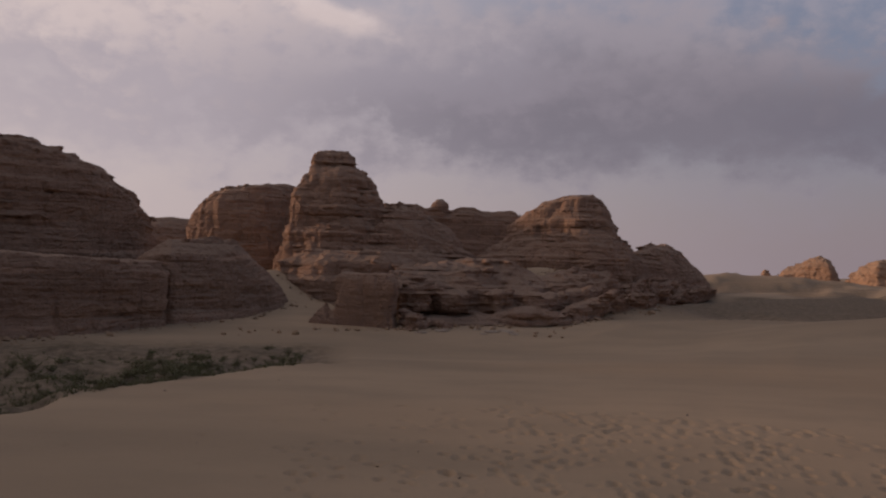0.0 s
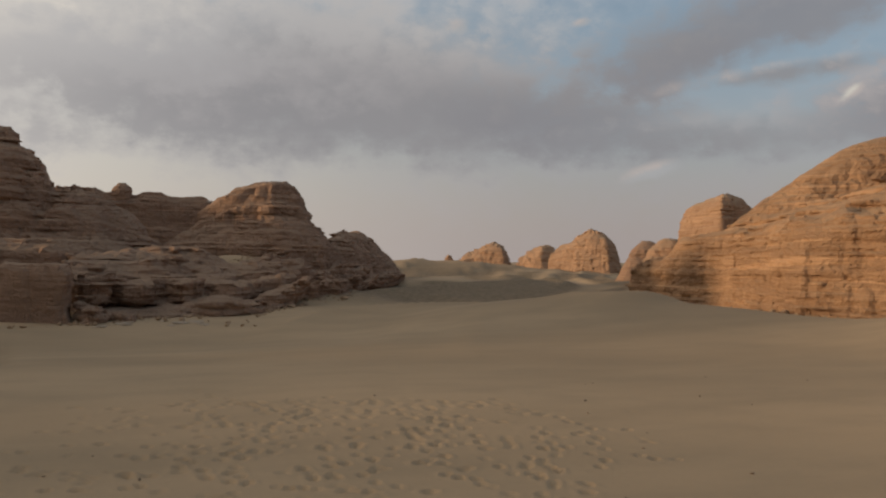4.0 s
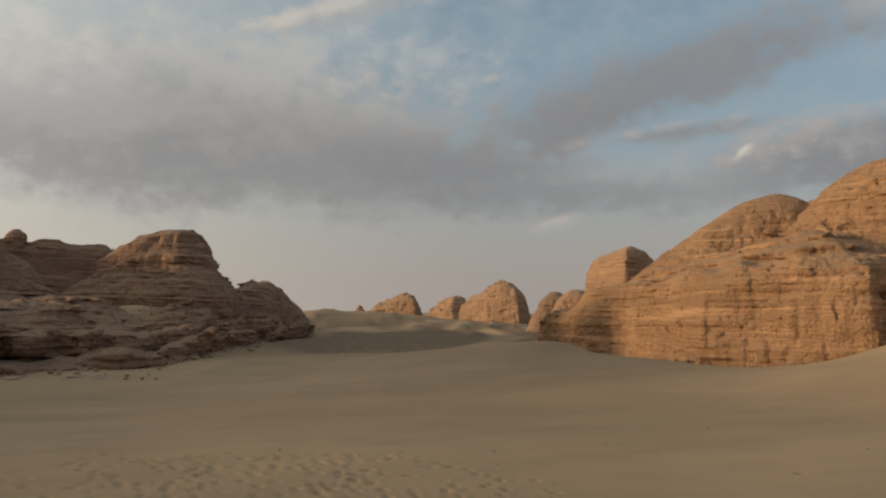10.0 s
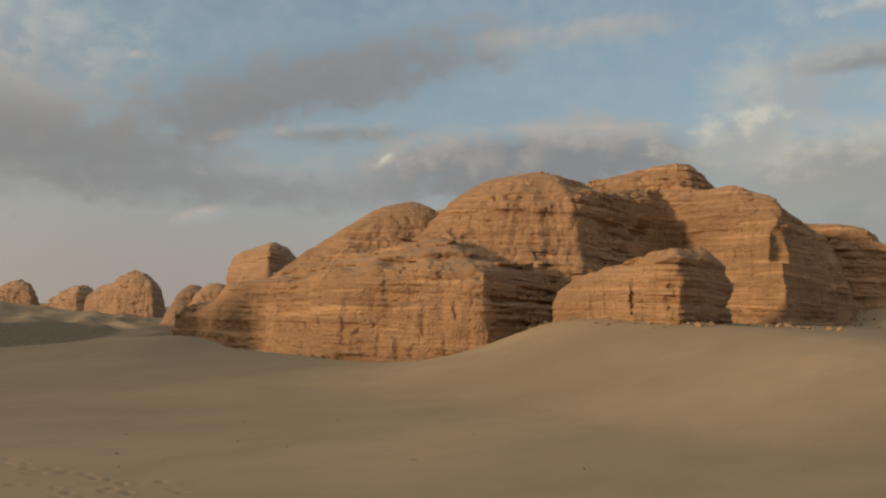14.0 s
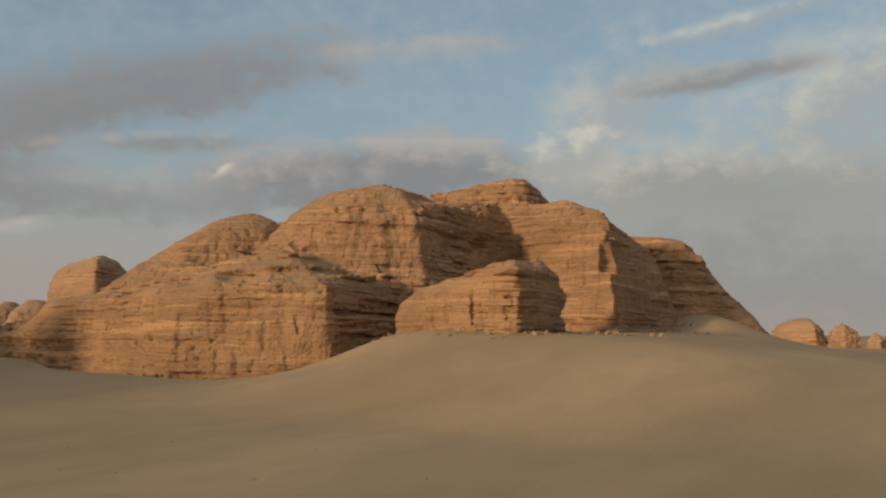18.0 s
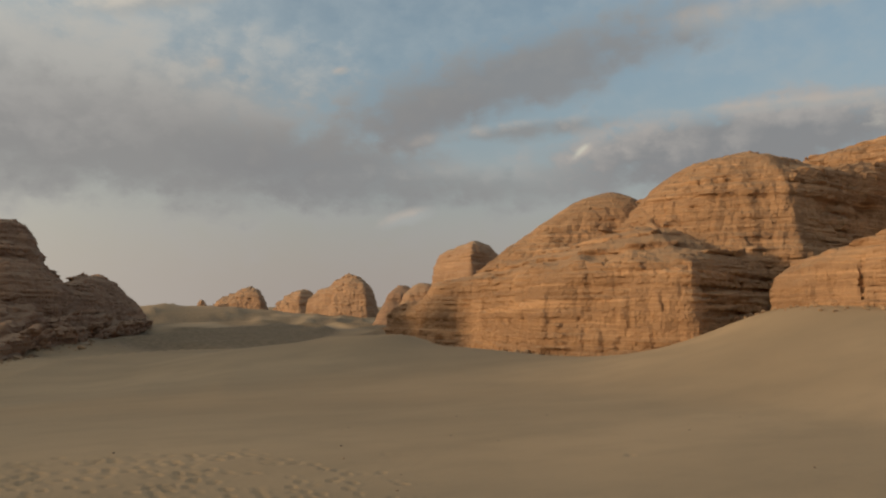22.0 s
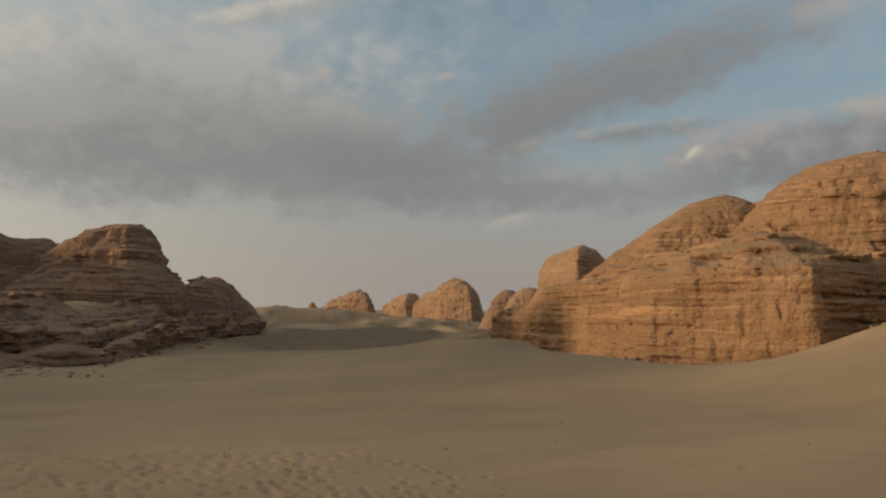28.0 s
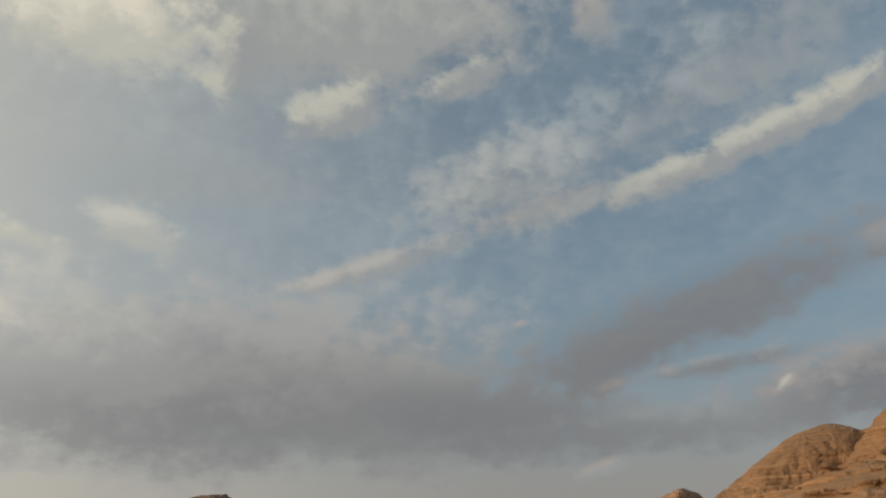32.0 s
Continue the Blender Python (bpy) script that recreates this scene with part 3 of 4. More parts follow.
    foot = np.abs(verts[:, 2] - ground_height(verts[:, 0], verts[:, 1])) < 0.25
    foot &= np.bincount(quads.ravel(), minlength=len(verts)) > 0
    FEET.append((verts[foot][::3], vn[foot][::3]))
    cx, cy = (reach[:, 0] + reach[:, 2]).mean() / 2, (reach[:, 1] + reach[:, 3]).mean() / 2
    base = np.array([cx, cy, float(ground_height(cx, cy))])
    root = new(name)
    root.location = base
    tagged(root, label, category, group)
    fz = verts[quads][:, :, 2].mean(1) + 0.4 * vnoise(a[:, 0] / 6, a[:, 1] / 6, a[:, 2] * 0)
    edges = [-1e9, *[q for q, _ in bands[1:]], 1e9]
    for (lo, hi), (_, pname) in zip(zip(edges[:-1], edges[1:]), bands):
        sel = quads[(fz >= lo) & (fz < hi)]
        if len(sel) < 4:
            continue
        used, inv = np.unique(sel, return_inverse=True)
        me = mesh_from(pname, verts[used] - base, inv.reshape(sel.shape), material, smooth=False)
        part(pname, me, root)
    return root


# ---- the ground ----
def make_ground():
    az = np.concatenate([np.arange(-180, -48, 4.0), np.arange(-48, 98, 0.27), np.arange(98, 180, 4.0)])
    az = np.radians(az)
    rings = [0.0, 0.5, 1, 2, 3.5, 5, 6.5, 8]
    while rings[-1] < 4700:
        r = rings[-1]
        rings.append(r * (1.03 if r < 13 else 1.0065 if r < 34 else 1.013 if r < 210 else 1.06))
    rr = np.array(rings)
    R, A = np.meshgrid(rr, az, indexing="ij")
    X, Y = R * np.sin(A), R * np.cos(A)
    Zg = ground_height(X, Y)
    # trampled sand: footprints in wandering trails
    rng = np.random.RandomState(5)
    prints = []
    for _ in range(430):
        a0, r0 = radians(rng.normal(8, 11)), rng.uniform(13.5, 29)
        prints.append((r0 * math.sin(a0), r0 * math.cos(a0), rng.uniform(0, math.tau), rng.uniform(0.025, 0.085)))
    for _ in range(20):
        a0, r0 = radians(rng.uniform(-14, 28)), rng.uniform(15, 28)
        px, py, head = r0 * math.sin(a0), r0 * math.cos(a0), rng.uniform(0, math.tau)
        for k in range(rng.randint(5, 14)):
            head += rng.uniform(-0.25, 0.25)
            px, py = px + 0.62 * math.cos(head), py + 0.62 * math.sin(head)
            side = 0.14 if k % 2 else -0.14
            prints.append((px - side * math.sin(head), py + side * math.cos(head), head + rng.uniform(-0.2, 0.2), rng.uniform(0.04, 0.09)))
    for px, py, head, depth in prints:
        r0, a0 = math.hypot(px, py), math.atan2(px, py)
        if not 9 < r0 < 33:
            continue
        i0, i1 = np.searchsorted(rr, (r0 - 0.7, r0 + 0.7))
        j0, j1 = np.searchsorted(az, (a0 - 0.7 / r0, a0 + 0.7 / r0))
        dx, dy = X[i0:i1, j0:j1] - px, Y[i0:i1, j0:j1] - py
        u, v = dx * math.cos(head) + dy * math.sin(head), -dx * math.sin(head) + dy * math.cos(head)
        q = (u / 0.16) ** 2 + (v / 0.10) ** 2
        Zg[i0:i1, j0:j1] += -1.6 * depth * np.exp(-q ** 1.5) + 0.4 * depth * np.exp(-(np.sqrt(q) - 1.6) ** 2 * 5)
    n, m = R.shape
    verts = np.stack([X, Y, Zg], -1).reshape(-1, 3)
    i, j = np.meshgrid(np.arange(n - 1), np.arange(m), indexing="ij")
    j2 = (j + 1) % m
    quads = np.stack([i * m + j, i * m + j2, (i + 1) * m + j2, (i + 1) * m + j], -1).reshape(-1, 4)[:, ::-1]
    me = mesh_from("ground", verts, quads, SAND)
    # scrub gravel plus the valley's darkening, which holds painted shade
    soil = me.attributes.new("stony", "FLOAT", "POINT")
    soil.data.foreach_set("value", np.clip(scrub_edge(X, Y) + gravel_and_shade(X, Y), 0, 1).astype(np.float32).ravel())
    ob = new("ground", me)
    tagged(ob, "wind-smoothed tan desert sand with trampled footprints", "sand", kind="structure")
    return ob


make_ground()


# ---- sunlit side ----
YARDANGS = dict(group="desert yardangs")
rock("sunlit_yardang", [
    # lower cliff
    T([(30.9, 120), (33.8, 110), (37, 101), (40, 88.5), (42, 82), (46.8, 78.6), (50, 76.6), (52.3, 76.2), (59.2, 98), (62, 114), (58, 135), (48, 142), (33, 138)], -1,
      ((31, 3.6), (32.2, 5.0), (33.6, 5.8), (34.4, 8.0), (36, 8.8), (38, 9.2), (39, 8.8), (41, 9.8), (43, 9.3), (44.5, 10.4), (46.5, 9.6), (48, 10.5), (50, 9.7), (53, 10.1), (60, 11)), WALL),
    # rubble slope above it
    T([(36.5, 113), (40.5, 95), (43, 86), (47, 82), (51.4, 80.5), (57.4, 95), (62, 114), (58, 134), (40, 136)], 7.5, ((37, 11.5), (42, 12.6), (50, 14), (60, 15)),
      ((0, -1), (0.25, 0), (0.5, 3.2), (0.6, 3.8), (0.8, 7), (0.86, 7.3), (1, 11))),
    # upper wall and its domed top
    T([(46.4, 100), (49, 95.5), (54, 92), (58.6, 92.5), (64, 112), (67, 126), (55, 132), (48.5, 122)], 10, ((46.4, 15.5), (48, 18.6), (50, 21.2), (52, 22.6), (54, 23.2), (57, 23.8), (60, 23.4)),
      ((0, -1.2), (0.2, 0), (0.55, 1.2), (0.72, 2.6), (0.86, 5), (0.95, 8), (1, 12))),
    L(43.4, 117, 16, 11, 6, 2.3, 4, 20.9, "hill", 0.42),
    # overhanging crest from the domed top to the buttress
    T([(58.5, 94.5), (61.5, 103), (64.6, 111), (67, 110), (69, 106.5), (72, 104.5), (72, 125), (60, 125)], 8, ((58.4, 20.6), (62, 21.9), (65, 22.9), (68.6, 22.2), (71.9, 19.8)),
      ((0, -0.2), (0.5, 0.8), (0.62, 0.9), (0.72, 0.1), (0.92, 0.5), (1, 1.6))),
    # wall closing the alcove, and the buttress
    T([(63.6, 114), (66.5, 107), (71.9, 102), (74.3, 113), (75, 130), (66, 142), (61, 126)], 2, ((63, 23.2), (68.5, 22.3), (71.5, 20.6), (73.2, 19.0), (75, 14.5)),
      ((0, -1.4), (0.25, -0.4), (0.65, 0.6), (0.84, 1.4), (0.93, 3), (1, 6))),
    T([(71.4, 102.5), (76.0, 122), (76.4, 131), (70, 126)], 2, ((71, 18), (73.5, 17.5), (74.6, 16), (75.6, 12), (76.6, 7)), ((0, -0.4), (0.4, 0.2), (0.8, 1.0), (1, 3))),
    T([(58.6, 97), (64, 115), (68, 107), (66, 97), (62, 93)], 3, 15.8, ((0, 0), (1, 10))),
    T([(57, 116), (61, 114), (66.4, 112), (68.8, 119), (68, 136), (57, 134)], 12, ((57, 23.4), (59, 24.3), (62, 25.8), (65.0, 27.0), (66, 26.8), (67.6, 24.6), (69, 22)), ((0, -1), (0.5, 0.6), (0.8, 1.4), (0.93, 2.4), (1, 4))),
], [(0, "lower_cliff"), (9.8, "ledged_slope"), (16.5, "summit")], ROCK_LIT,
    "large sunlit layered sandstone yardang with a hollowed alcove", **YARDANGS, cell=0.25, cell_z=0.15, seed=1.0, ledge=0.34, flute=0.34, lump=0.65, blend=1.0,
    cuts=[*[T([(52.6 + q, 76.6 + q), (57.2, 90), (57.0, 92), (52.4 + q, 78.6 + 1.4 * q)], h, h + 0.5, ((0, 0), (1, 0))) for h, q in ((4.0, 0), (5.1, 0.5), (6.3, 0.1), (7.4, 0.9), (8.6, 0.4))],
          L(61.1, 99.3, 1.7, 1.7, 0, 2.4, 15.4, 16.8, "loaf"), L(63.4, 107, 2.4, 2.0, 0, 2.4, 15.8, 17.2, "loaf"), L(71.6, 103, 1.2, 1.6, 0, 2.4, 12.4, 17.2, "loaf")])

rock("boulder", [
    T([(56.7, 77), (58.2, 75), (61.5, 73), (65.5, 71), (68.7, 80), (66, 88), (59, 84)], 2.6, ((56.6, 7.9), (58, 8.6), (62, 10.0), (64.6, 11.2), (66.8, 11.6), (69, 10.9)),
      ((0, 0.6), (0.22, 0.3), (0.3, 0), (0.7, 0.2), (0.88, 0.8), (1, 2.2))),
], [(0, "base"), (6.6, "top")], ROCK_LIT, "long rounded sandstone boulder cracked across, half buried in sand", "boulder",
    cell=0.17, cell_z=0.11, ledge=0.3, flute=0.25, lump=0.55, seed=4.0, blend=0.7,
    cuts=[T([(62.1, 71), (62.25, 71), (62.3, 73.3), (62.15, 73.3)], 5.4, 12, ((0, 0.05), (0.3, 0), (1, -0.1))), T([(64.5, 70), (64.7, 70), (64.8, 71.9), (64.6, 71.9)], 3, 8.2, ((0, 0), (1, 0)))])

rock("butte", [T([(34.4, 149), (37.0, 137), (39.4, 143), (38.4, 156), (35, 157)], 3, ((34.4, 14.6), (35.3, 15.2), (37.4, 16.3), (38.3, 15.6), (39.3, 13.8)),
                 ((0, -1.5), (0.5, -0.3), (0.85, 0.3), (0.95, 1), (1, 2.2)))], [(0, "base"), (11, "crown")], ROCK_FAR,
     "square-shouldered sandstone butte lit on one face", **YARDANGS, seed=6.0, lump=0.3, ledge=0.2, flute=0.25)
rock("knoll", [L(33.2, 160, 5.6, 6, 0, 2.6, -1, 9.5, "crag", 0.25)],
     [(0, "base")], ROCK_FAR, "small rounded sandstone knoll beside the cliff", **YARDANGS, seed=8.0, lump=0.3, ledge=0.2)
rock("knoll", [L(31.8, 190, 5, 5, 0, 2.6, -1, 9.8, "crag", 0.3)],
     [(0, "base")], ROCK_SHADE, "small dark shaded sandstone knoll beyond the cliff", **YARDANGS, seed=9.0, lump=0.4, ledge=0.3)
rock("ribbed_yardang", [
    T([(71.5, 141), (75, 131), (78.2, 133), (79.6, 146), (77, 160), (71, 160)], 2, ((72, 18.6), (76.6, 18.2), (77.8, 16.8), (79, 12.4)), ((0, -1.6), (0.3, -0.6), (0.4, 0), (0.85, 1.0), (1, 2))),
    T([(71.5, 141), (74.8, 132), (76.9, 133.5), (77.4, 146), (76, 158), (71, 158)], 12, ((72, 20.8), (75, 20.4), (77, 19.6)), ((0, 0), (0.6, 0.3), (0.75, -0.2), (0.92, 0.2), (1, 1.2))),
    T([(76.8, 133), (79.5, 133), (82.4, 137), (82.6, 150), (77, 152)], 0, ((77, 16), (78.6, 13.6), (79.4, 11.2), (81, 7.6), (82.4, 4.6)), ROUND),
], [(0, "base"), (6, "ribbed_wall"), (17, "cap")], ROCK_LIT, "pale ribbed sandstone yardang with an overhanging cap",
    **YARDANGS, seed=11.0, ledge=0.42, flute=0.15)

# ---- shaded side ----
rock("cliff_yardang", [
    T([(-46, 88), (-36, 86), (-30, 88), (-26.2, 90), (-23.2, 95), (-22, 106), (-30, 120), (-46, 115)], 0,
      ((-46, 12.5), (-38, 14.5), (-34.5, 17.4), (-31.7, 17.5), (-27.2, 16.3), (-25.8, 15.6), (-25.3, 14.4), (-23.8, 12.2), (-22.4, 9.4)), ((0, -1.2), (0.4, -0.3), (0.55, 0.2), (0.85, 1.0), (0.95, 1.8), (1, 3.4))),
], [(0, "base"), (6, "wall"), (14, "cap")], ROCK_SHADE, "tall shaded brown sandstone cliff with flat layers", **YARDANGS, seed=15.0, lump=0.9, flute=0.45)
# unseen cliff, added left of the view to cast shade over the sand
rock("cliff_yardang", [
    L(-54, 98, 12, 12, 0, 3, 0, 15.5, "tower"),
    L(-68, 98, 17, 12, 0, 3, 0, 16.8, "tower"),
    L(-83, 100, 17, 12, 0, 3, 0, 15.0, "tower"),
], [(0, "base"), (6, "wall")], ROCK_SHADE, "unseen tall brown sandstone cliff added to shade the sand", **YARDANGS, seed=16.0, cell=0.6, cell_z=0.4)
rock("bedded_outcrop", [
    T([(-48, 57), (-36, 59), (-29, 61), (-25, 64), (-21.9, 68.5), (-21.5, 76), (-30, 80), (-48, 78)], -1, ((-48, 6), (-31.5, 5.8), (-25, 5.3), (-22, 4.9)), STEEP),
], [(0, "base"), (2.5, "top_bed")], ROCK_SHADE, "low thin-bedded shaded brown sandstone outcrop above the scrub", **YARDANGS, seed=18.0, lump=0.5, ledge=0.26, cell=0.25, cell_z=0.14)
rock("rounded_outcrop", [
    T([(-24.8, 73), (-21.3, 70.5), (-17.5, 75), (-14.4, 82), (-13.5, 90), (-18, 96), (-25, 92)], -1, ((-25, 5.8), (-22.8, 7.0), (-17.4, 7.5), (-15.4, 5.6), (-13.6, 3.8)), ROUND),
], [(0, "base"), (4, "crown")], ROCK_SHADE, "rounded shaded brown sandstone outcrop with drooping beds", **YARDANGS, seed=21.0, cell=0.25, cell_z=0.15, lump=0.6, ledge=0.24)
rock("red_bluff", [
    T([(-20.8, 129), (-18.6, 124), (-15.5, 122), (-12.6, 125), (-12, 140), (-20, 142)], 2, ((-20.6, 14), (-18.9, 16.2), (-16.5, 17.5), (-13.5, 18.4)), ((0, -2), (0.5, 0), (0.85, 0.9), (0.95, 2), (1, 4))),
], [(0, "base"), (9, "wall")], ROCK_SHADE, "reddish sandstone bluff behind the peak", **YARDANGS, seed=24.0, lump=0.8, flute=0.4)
rock("far_ridge", [L(-21.6, 190, 13, 8, 0, 2.4, 0, 15.8, "hump")], [(0, "base")], ROCK_SHADE,
     "low dark shaded ridge beyond the cliff", **YARDANGS, seed=26.0, cell=0.5, cell_z=0.3)
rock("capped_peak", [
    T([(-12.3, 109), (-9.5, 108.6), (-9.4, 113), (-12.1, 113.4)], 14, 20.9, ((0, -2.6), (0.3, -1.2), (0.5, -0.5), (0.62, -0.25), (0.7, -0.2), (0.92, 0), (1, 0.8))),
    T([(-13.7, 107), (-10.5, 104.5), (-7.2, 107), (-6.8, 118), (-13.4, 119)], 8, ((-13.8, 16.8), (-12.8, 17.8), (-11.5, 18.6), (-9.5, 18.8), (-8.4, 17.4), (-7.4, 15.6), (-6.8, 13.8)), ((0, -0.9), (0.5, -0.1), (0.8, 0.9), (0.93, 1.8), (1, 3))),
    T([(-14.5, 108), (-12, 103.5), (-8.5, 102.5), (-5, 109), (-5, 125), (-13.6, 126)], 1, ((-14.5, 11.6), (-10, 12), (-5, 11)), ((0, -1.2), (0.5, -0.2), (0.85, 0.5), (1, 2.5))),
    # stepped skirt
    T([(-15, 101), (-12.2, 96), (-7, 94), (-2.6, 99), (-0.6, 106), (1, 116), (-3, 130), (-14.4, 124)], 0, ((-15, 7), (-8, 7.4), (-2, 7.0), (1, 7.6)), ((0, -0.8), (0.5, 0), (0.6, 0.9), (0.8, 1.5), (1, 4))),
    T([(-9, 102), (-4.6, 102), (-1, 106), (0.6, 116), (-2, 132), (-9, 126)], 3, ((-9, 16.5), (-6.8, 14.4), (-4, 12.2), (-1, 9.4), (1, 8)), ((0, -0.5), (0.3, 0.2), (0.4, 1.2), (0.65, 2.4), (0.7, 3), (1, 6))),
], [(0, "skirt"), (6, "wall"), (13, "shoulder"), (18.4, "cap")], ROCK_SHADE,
    "shaded brown sandstone peak with a small square cap", **YARDANGS, seed=29.0, lump=0.6, flute=0.4, ledge=0.3, blend=0.6, cell=0.28, cell_z=0.16)
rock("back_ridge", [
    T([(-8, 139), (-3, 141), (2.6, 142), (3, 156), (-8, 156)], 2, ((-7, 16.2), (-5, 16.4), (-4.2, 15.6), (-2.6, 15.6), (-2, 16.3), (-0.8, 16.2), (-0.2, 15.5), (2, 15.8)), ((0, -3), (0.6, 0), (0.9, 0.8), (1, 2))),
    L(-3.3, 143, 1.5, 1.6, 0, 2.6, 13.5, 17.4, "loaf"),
], [(0, "wall"), (15.2, "knob")], ROCK_SHADE, "long dark shaded sandstone ridge topped by a round knob", **YARDANGS, seed=32.0, lump=0.6, ledge=0.3, blend=0.4)
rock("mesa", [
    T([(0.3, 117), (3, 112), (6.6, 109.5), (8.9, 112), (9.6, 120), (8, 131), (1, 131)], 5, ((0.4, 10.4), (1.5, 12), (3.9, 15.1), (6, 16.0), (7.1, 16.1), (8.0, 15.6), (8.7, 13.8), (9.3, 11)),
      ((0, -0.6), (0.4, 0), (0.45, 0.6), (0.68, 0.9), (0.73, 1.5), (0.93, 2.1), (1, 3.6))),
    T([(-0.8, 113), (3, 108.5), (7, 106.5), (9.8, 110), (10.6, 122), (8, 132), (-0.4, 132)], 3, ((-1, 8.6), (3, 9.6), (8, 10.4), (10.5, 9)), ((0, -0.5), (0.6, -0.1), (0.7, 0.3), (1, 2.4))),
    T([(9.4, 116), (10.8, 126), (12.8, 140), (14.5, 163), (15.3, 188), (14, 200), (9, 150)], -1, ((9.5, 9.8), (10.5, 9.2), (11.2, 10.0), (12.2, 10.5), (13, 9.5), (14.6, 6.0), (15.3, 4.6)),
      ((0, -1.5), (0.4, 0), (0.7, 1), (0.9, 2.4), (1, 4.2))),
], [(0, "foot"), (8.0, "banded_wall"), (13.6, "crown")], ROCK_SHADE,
    "flat-topped shaded brown sandstone mesa above a sandy slope", **YARDANGS, seed=35.0, ledge=0.34, flute=0.4, lump=0.6, cell=0.28, cell_z=0.15)
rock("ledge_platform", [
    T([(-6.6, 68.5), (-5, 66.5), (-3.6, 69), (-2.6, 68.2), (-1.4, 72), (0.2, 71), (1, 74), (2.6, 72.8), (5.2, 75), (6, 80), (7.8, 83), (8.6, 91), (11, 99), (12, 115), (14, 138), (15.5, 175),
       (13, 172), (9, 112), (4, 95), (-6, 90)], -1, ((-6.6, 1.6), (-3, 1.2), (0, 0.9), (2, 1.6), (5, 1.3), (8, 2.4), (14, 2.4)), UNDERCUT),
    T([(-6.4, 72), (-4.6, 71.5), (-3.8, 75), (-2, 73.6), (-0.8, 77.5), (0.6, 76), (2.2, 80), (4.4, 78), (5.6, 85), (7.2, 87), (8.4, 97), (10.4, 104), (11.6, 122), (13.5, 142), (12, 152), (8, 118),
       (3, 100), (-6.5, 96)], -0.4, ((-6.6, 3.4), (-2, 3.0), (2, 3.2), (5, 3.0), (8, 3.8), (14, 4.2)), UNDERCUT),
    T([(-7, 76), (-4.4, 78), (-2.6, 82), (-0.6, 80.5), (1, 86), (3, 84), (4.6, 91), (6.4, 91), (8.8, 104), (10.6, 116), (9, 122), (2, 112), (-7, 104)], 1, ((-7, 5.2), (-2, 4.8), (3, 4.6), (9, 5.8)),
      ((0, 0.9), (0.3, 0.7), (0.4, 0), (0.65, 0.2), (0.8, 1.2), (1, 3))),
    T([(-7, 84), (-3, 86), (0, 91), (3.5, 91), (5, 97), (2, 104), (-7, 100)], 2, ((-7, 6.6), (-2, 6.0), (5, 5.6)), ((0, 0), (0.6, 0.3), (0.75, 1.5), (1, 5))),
], [(0, "lower_ledge"), (1.7, "upper_ledge")], ROCK_SHADE, "stepped platform of undercut shaded brown sandstone ledges", "rock ledge",
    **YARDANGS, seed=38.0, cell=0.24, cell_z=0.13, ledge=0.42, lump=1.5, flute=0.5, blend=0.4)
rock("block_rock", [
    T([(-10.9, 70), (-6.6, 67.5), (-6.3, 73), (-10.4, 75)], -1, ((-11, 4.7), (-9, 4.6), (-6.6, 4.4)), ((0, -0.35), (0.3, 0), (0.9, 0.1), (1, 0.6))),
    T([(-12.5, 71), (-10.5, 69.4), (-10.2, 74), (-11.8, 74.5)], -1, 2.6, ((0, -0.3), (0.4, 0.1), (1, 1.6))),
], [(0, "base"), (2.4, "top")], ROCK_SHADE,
     "square-cut shaded brown sandstone block on the sand", "boulder", seed=41.0, cell=0.16, cell_z=0.12, ledge=0.09, lump=0.4, flute=0.3)

# ---- far rocks ----
FAR = dict(group="distant rocks", cell=0.45, cell_z=0.28, lump=1.4, flute=0.25, ledge=0.26)
rock("distant_rock", [T([(19.0, 385), (21, 376), (22.5, 373), (23.1, 384), (21.5, 396)], -2, ((19.2, 7.4), (20, 9.8), (20.9, 11.8), (21.8, 14.2), (22.4, 12.4), (23, 6.4)), ROUND)],
     [(0, "base")], ROCK_FAR, "distant pointed sandstone rock in haze", seed=44.0, **FAR)
rock("distant_rock", [L(18.6, 380, 3.4, 4, 0, 2.4, -2, 8.3, "crag")], [(0, "base")], ROCK_FAR, "small distant sandstone stump", seed=45.0, **FAR)
rock("distant_rock", [T([(25.4, 306), (27.5, 296), (29.7, 291), (30.7, 300), (29.5, 316), (26, 318)], -2,
                        ((25.6, 9), (26.6, 11.8), (27.2, 12.4), (27.6, 14.2), (28.4, 16.8), (29.2, 15.8), (30, 13), (30.6, 6.5)), ROUND)],
     [(0, "base")], ROCK_FAR, "distant sandstone crag lit from the side", seed=47.0, **FAR)
rock("distant_rock", [T([(23.2, 362), (25, 352), (26.8, 356), (26, 373), (24, 373)], -2, ((23.3, 6.4), (24.2, 10.4), (25, 12.2), (25.7, 11.6), (26.6, 9)), ROUND)],
     [(0, "base")], ROCK_FAR, "distant low sandstone hump", seed=49.0, **FAR)
LOW = ((0, -0.6), (0.5, 0), (0.8, 0.6), (0.94, 1.3), (1, 2.2))
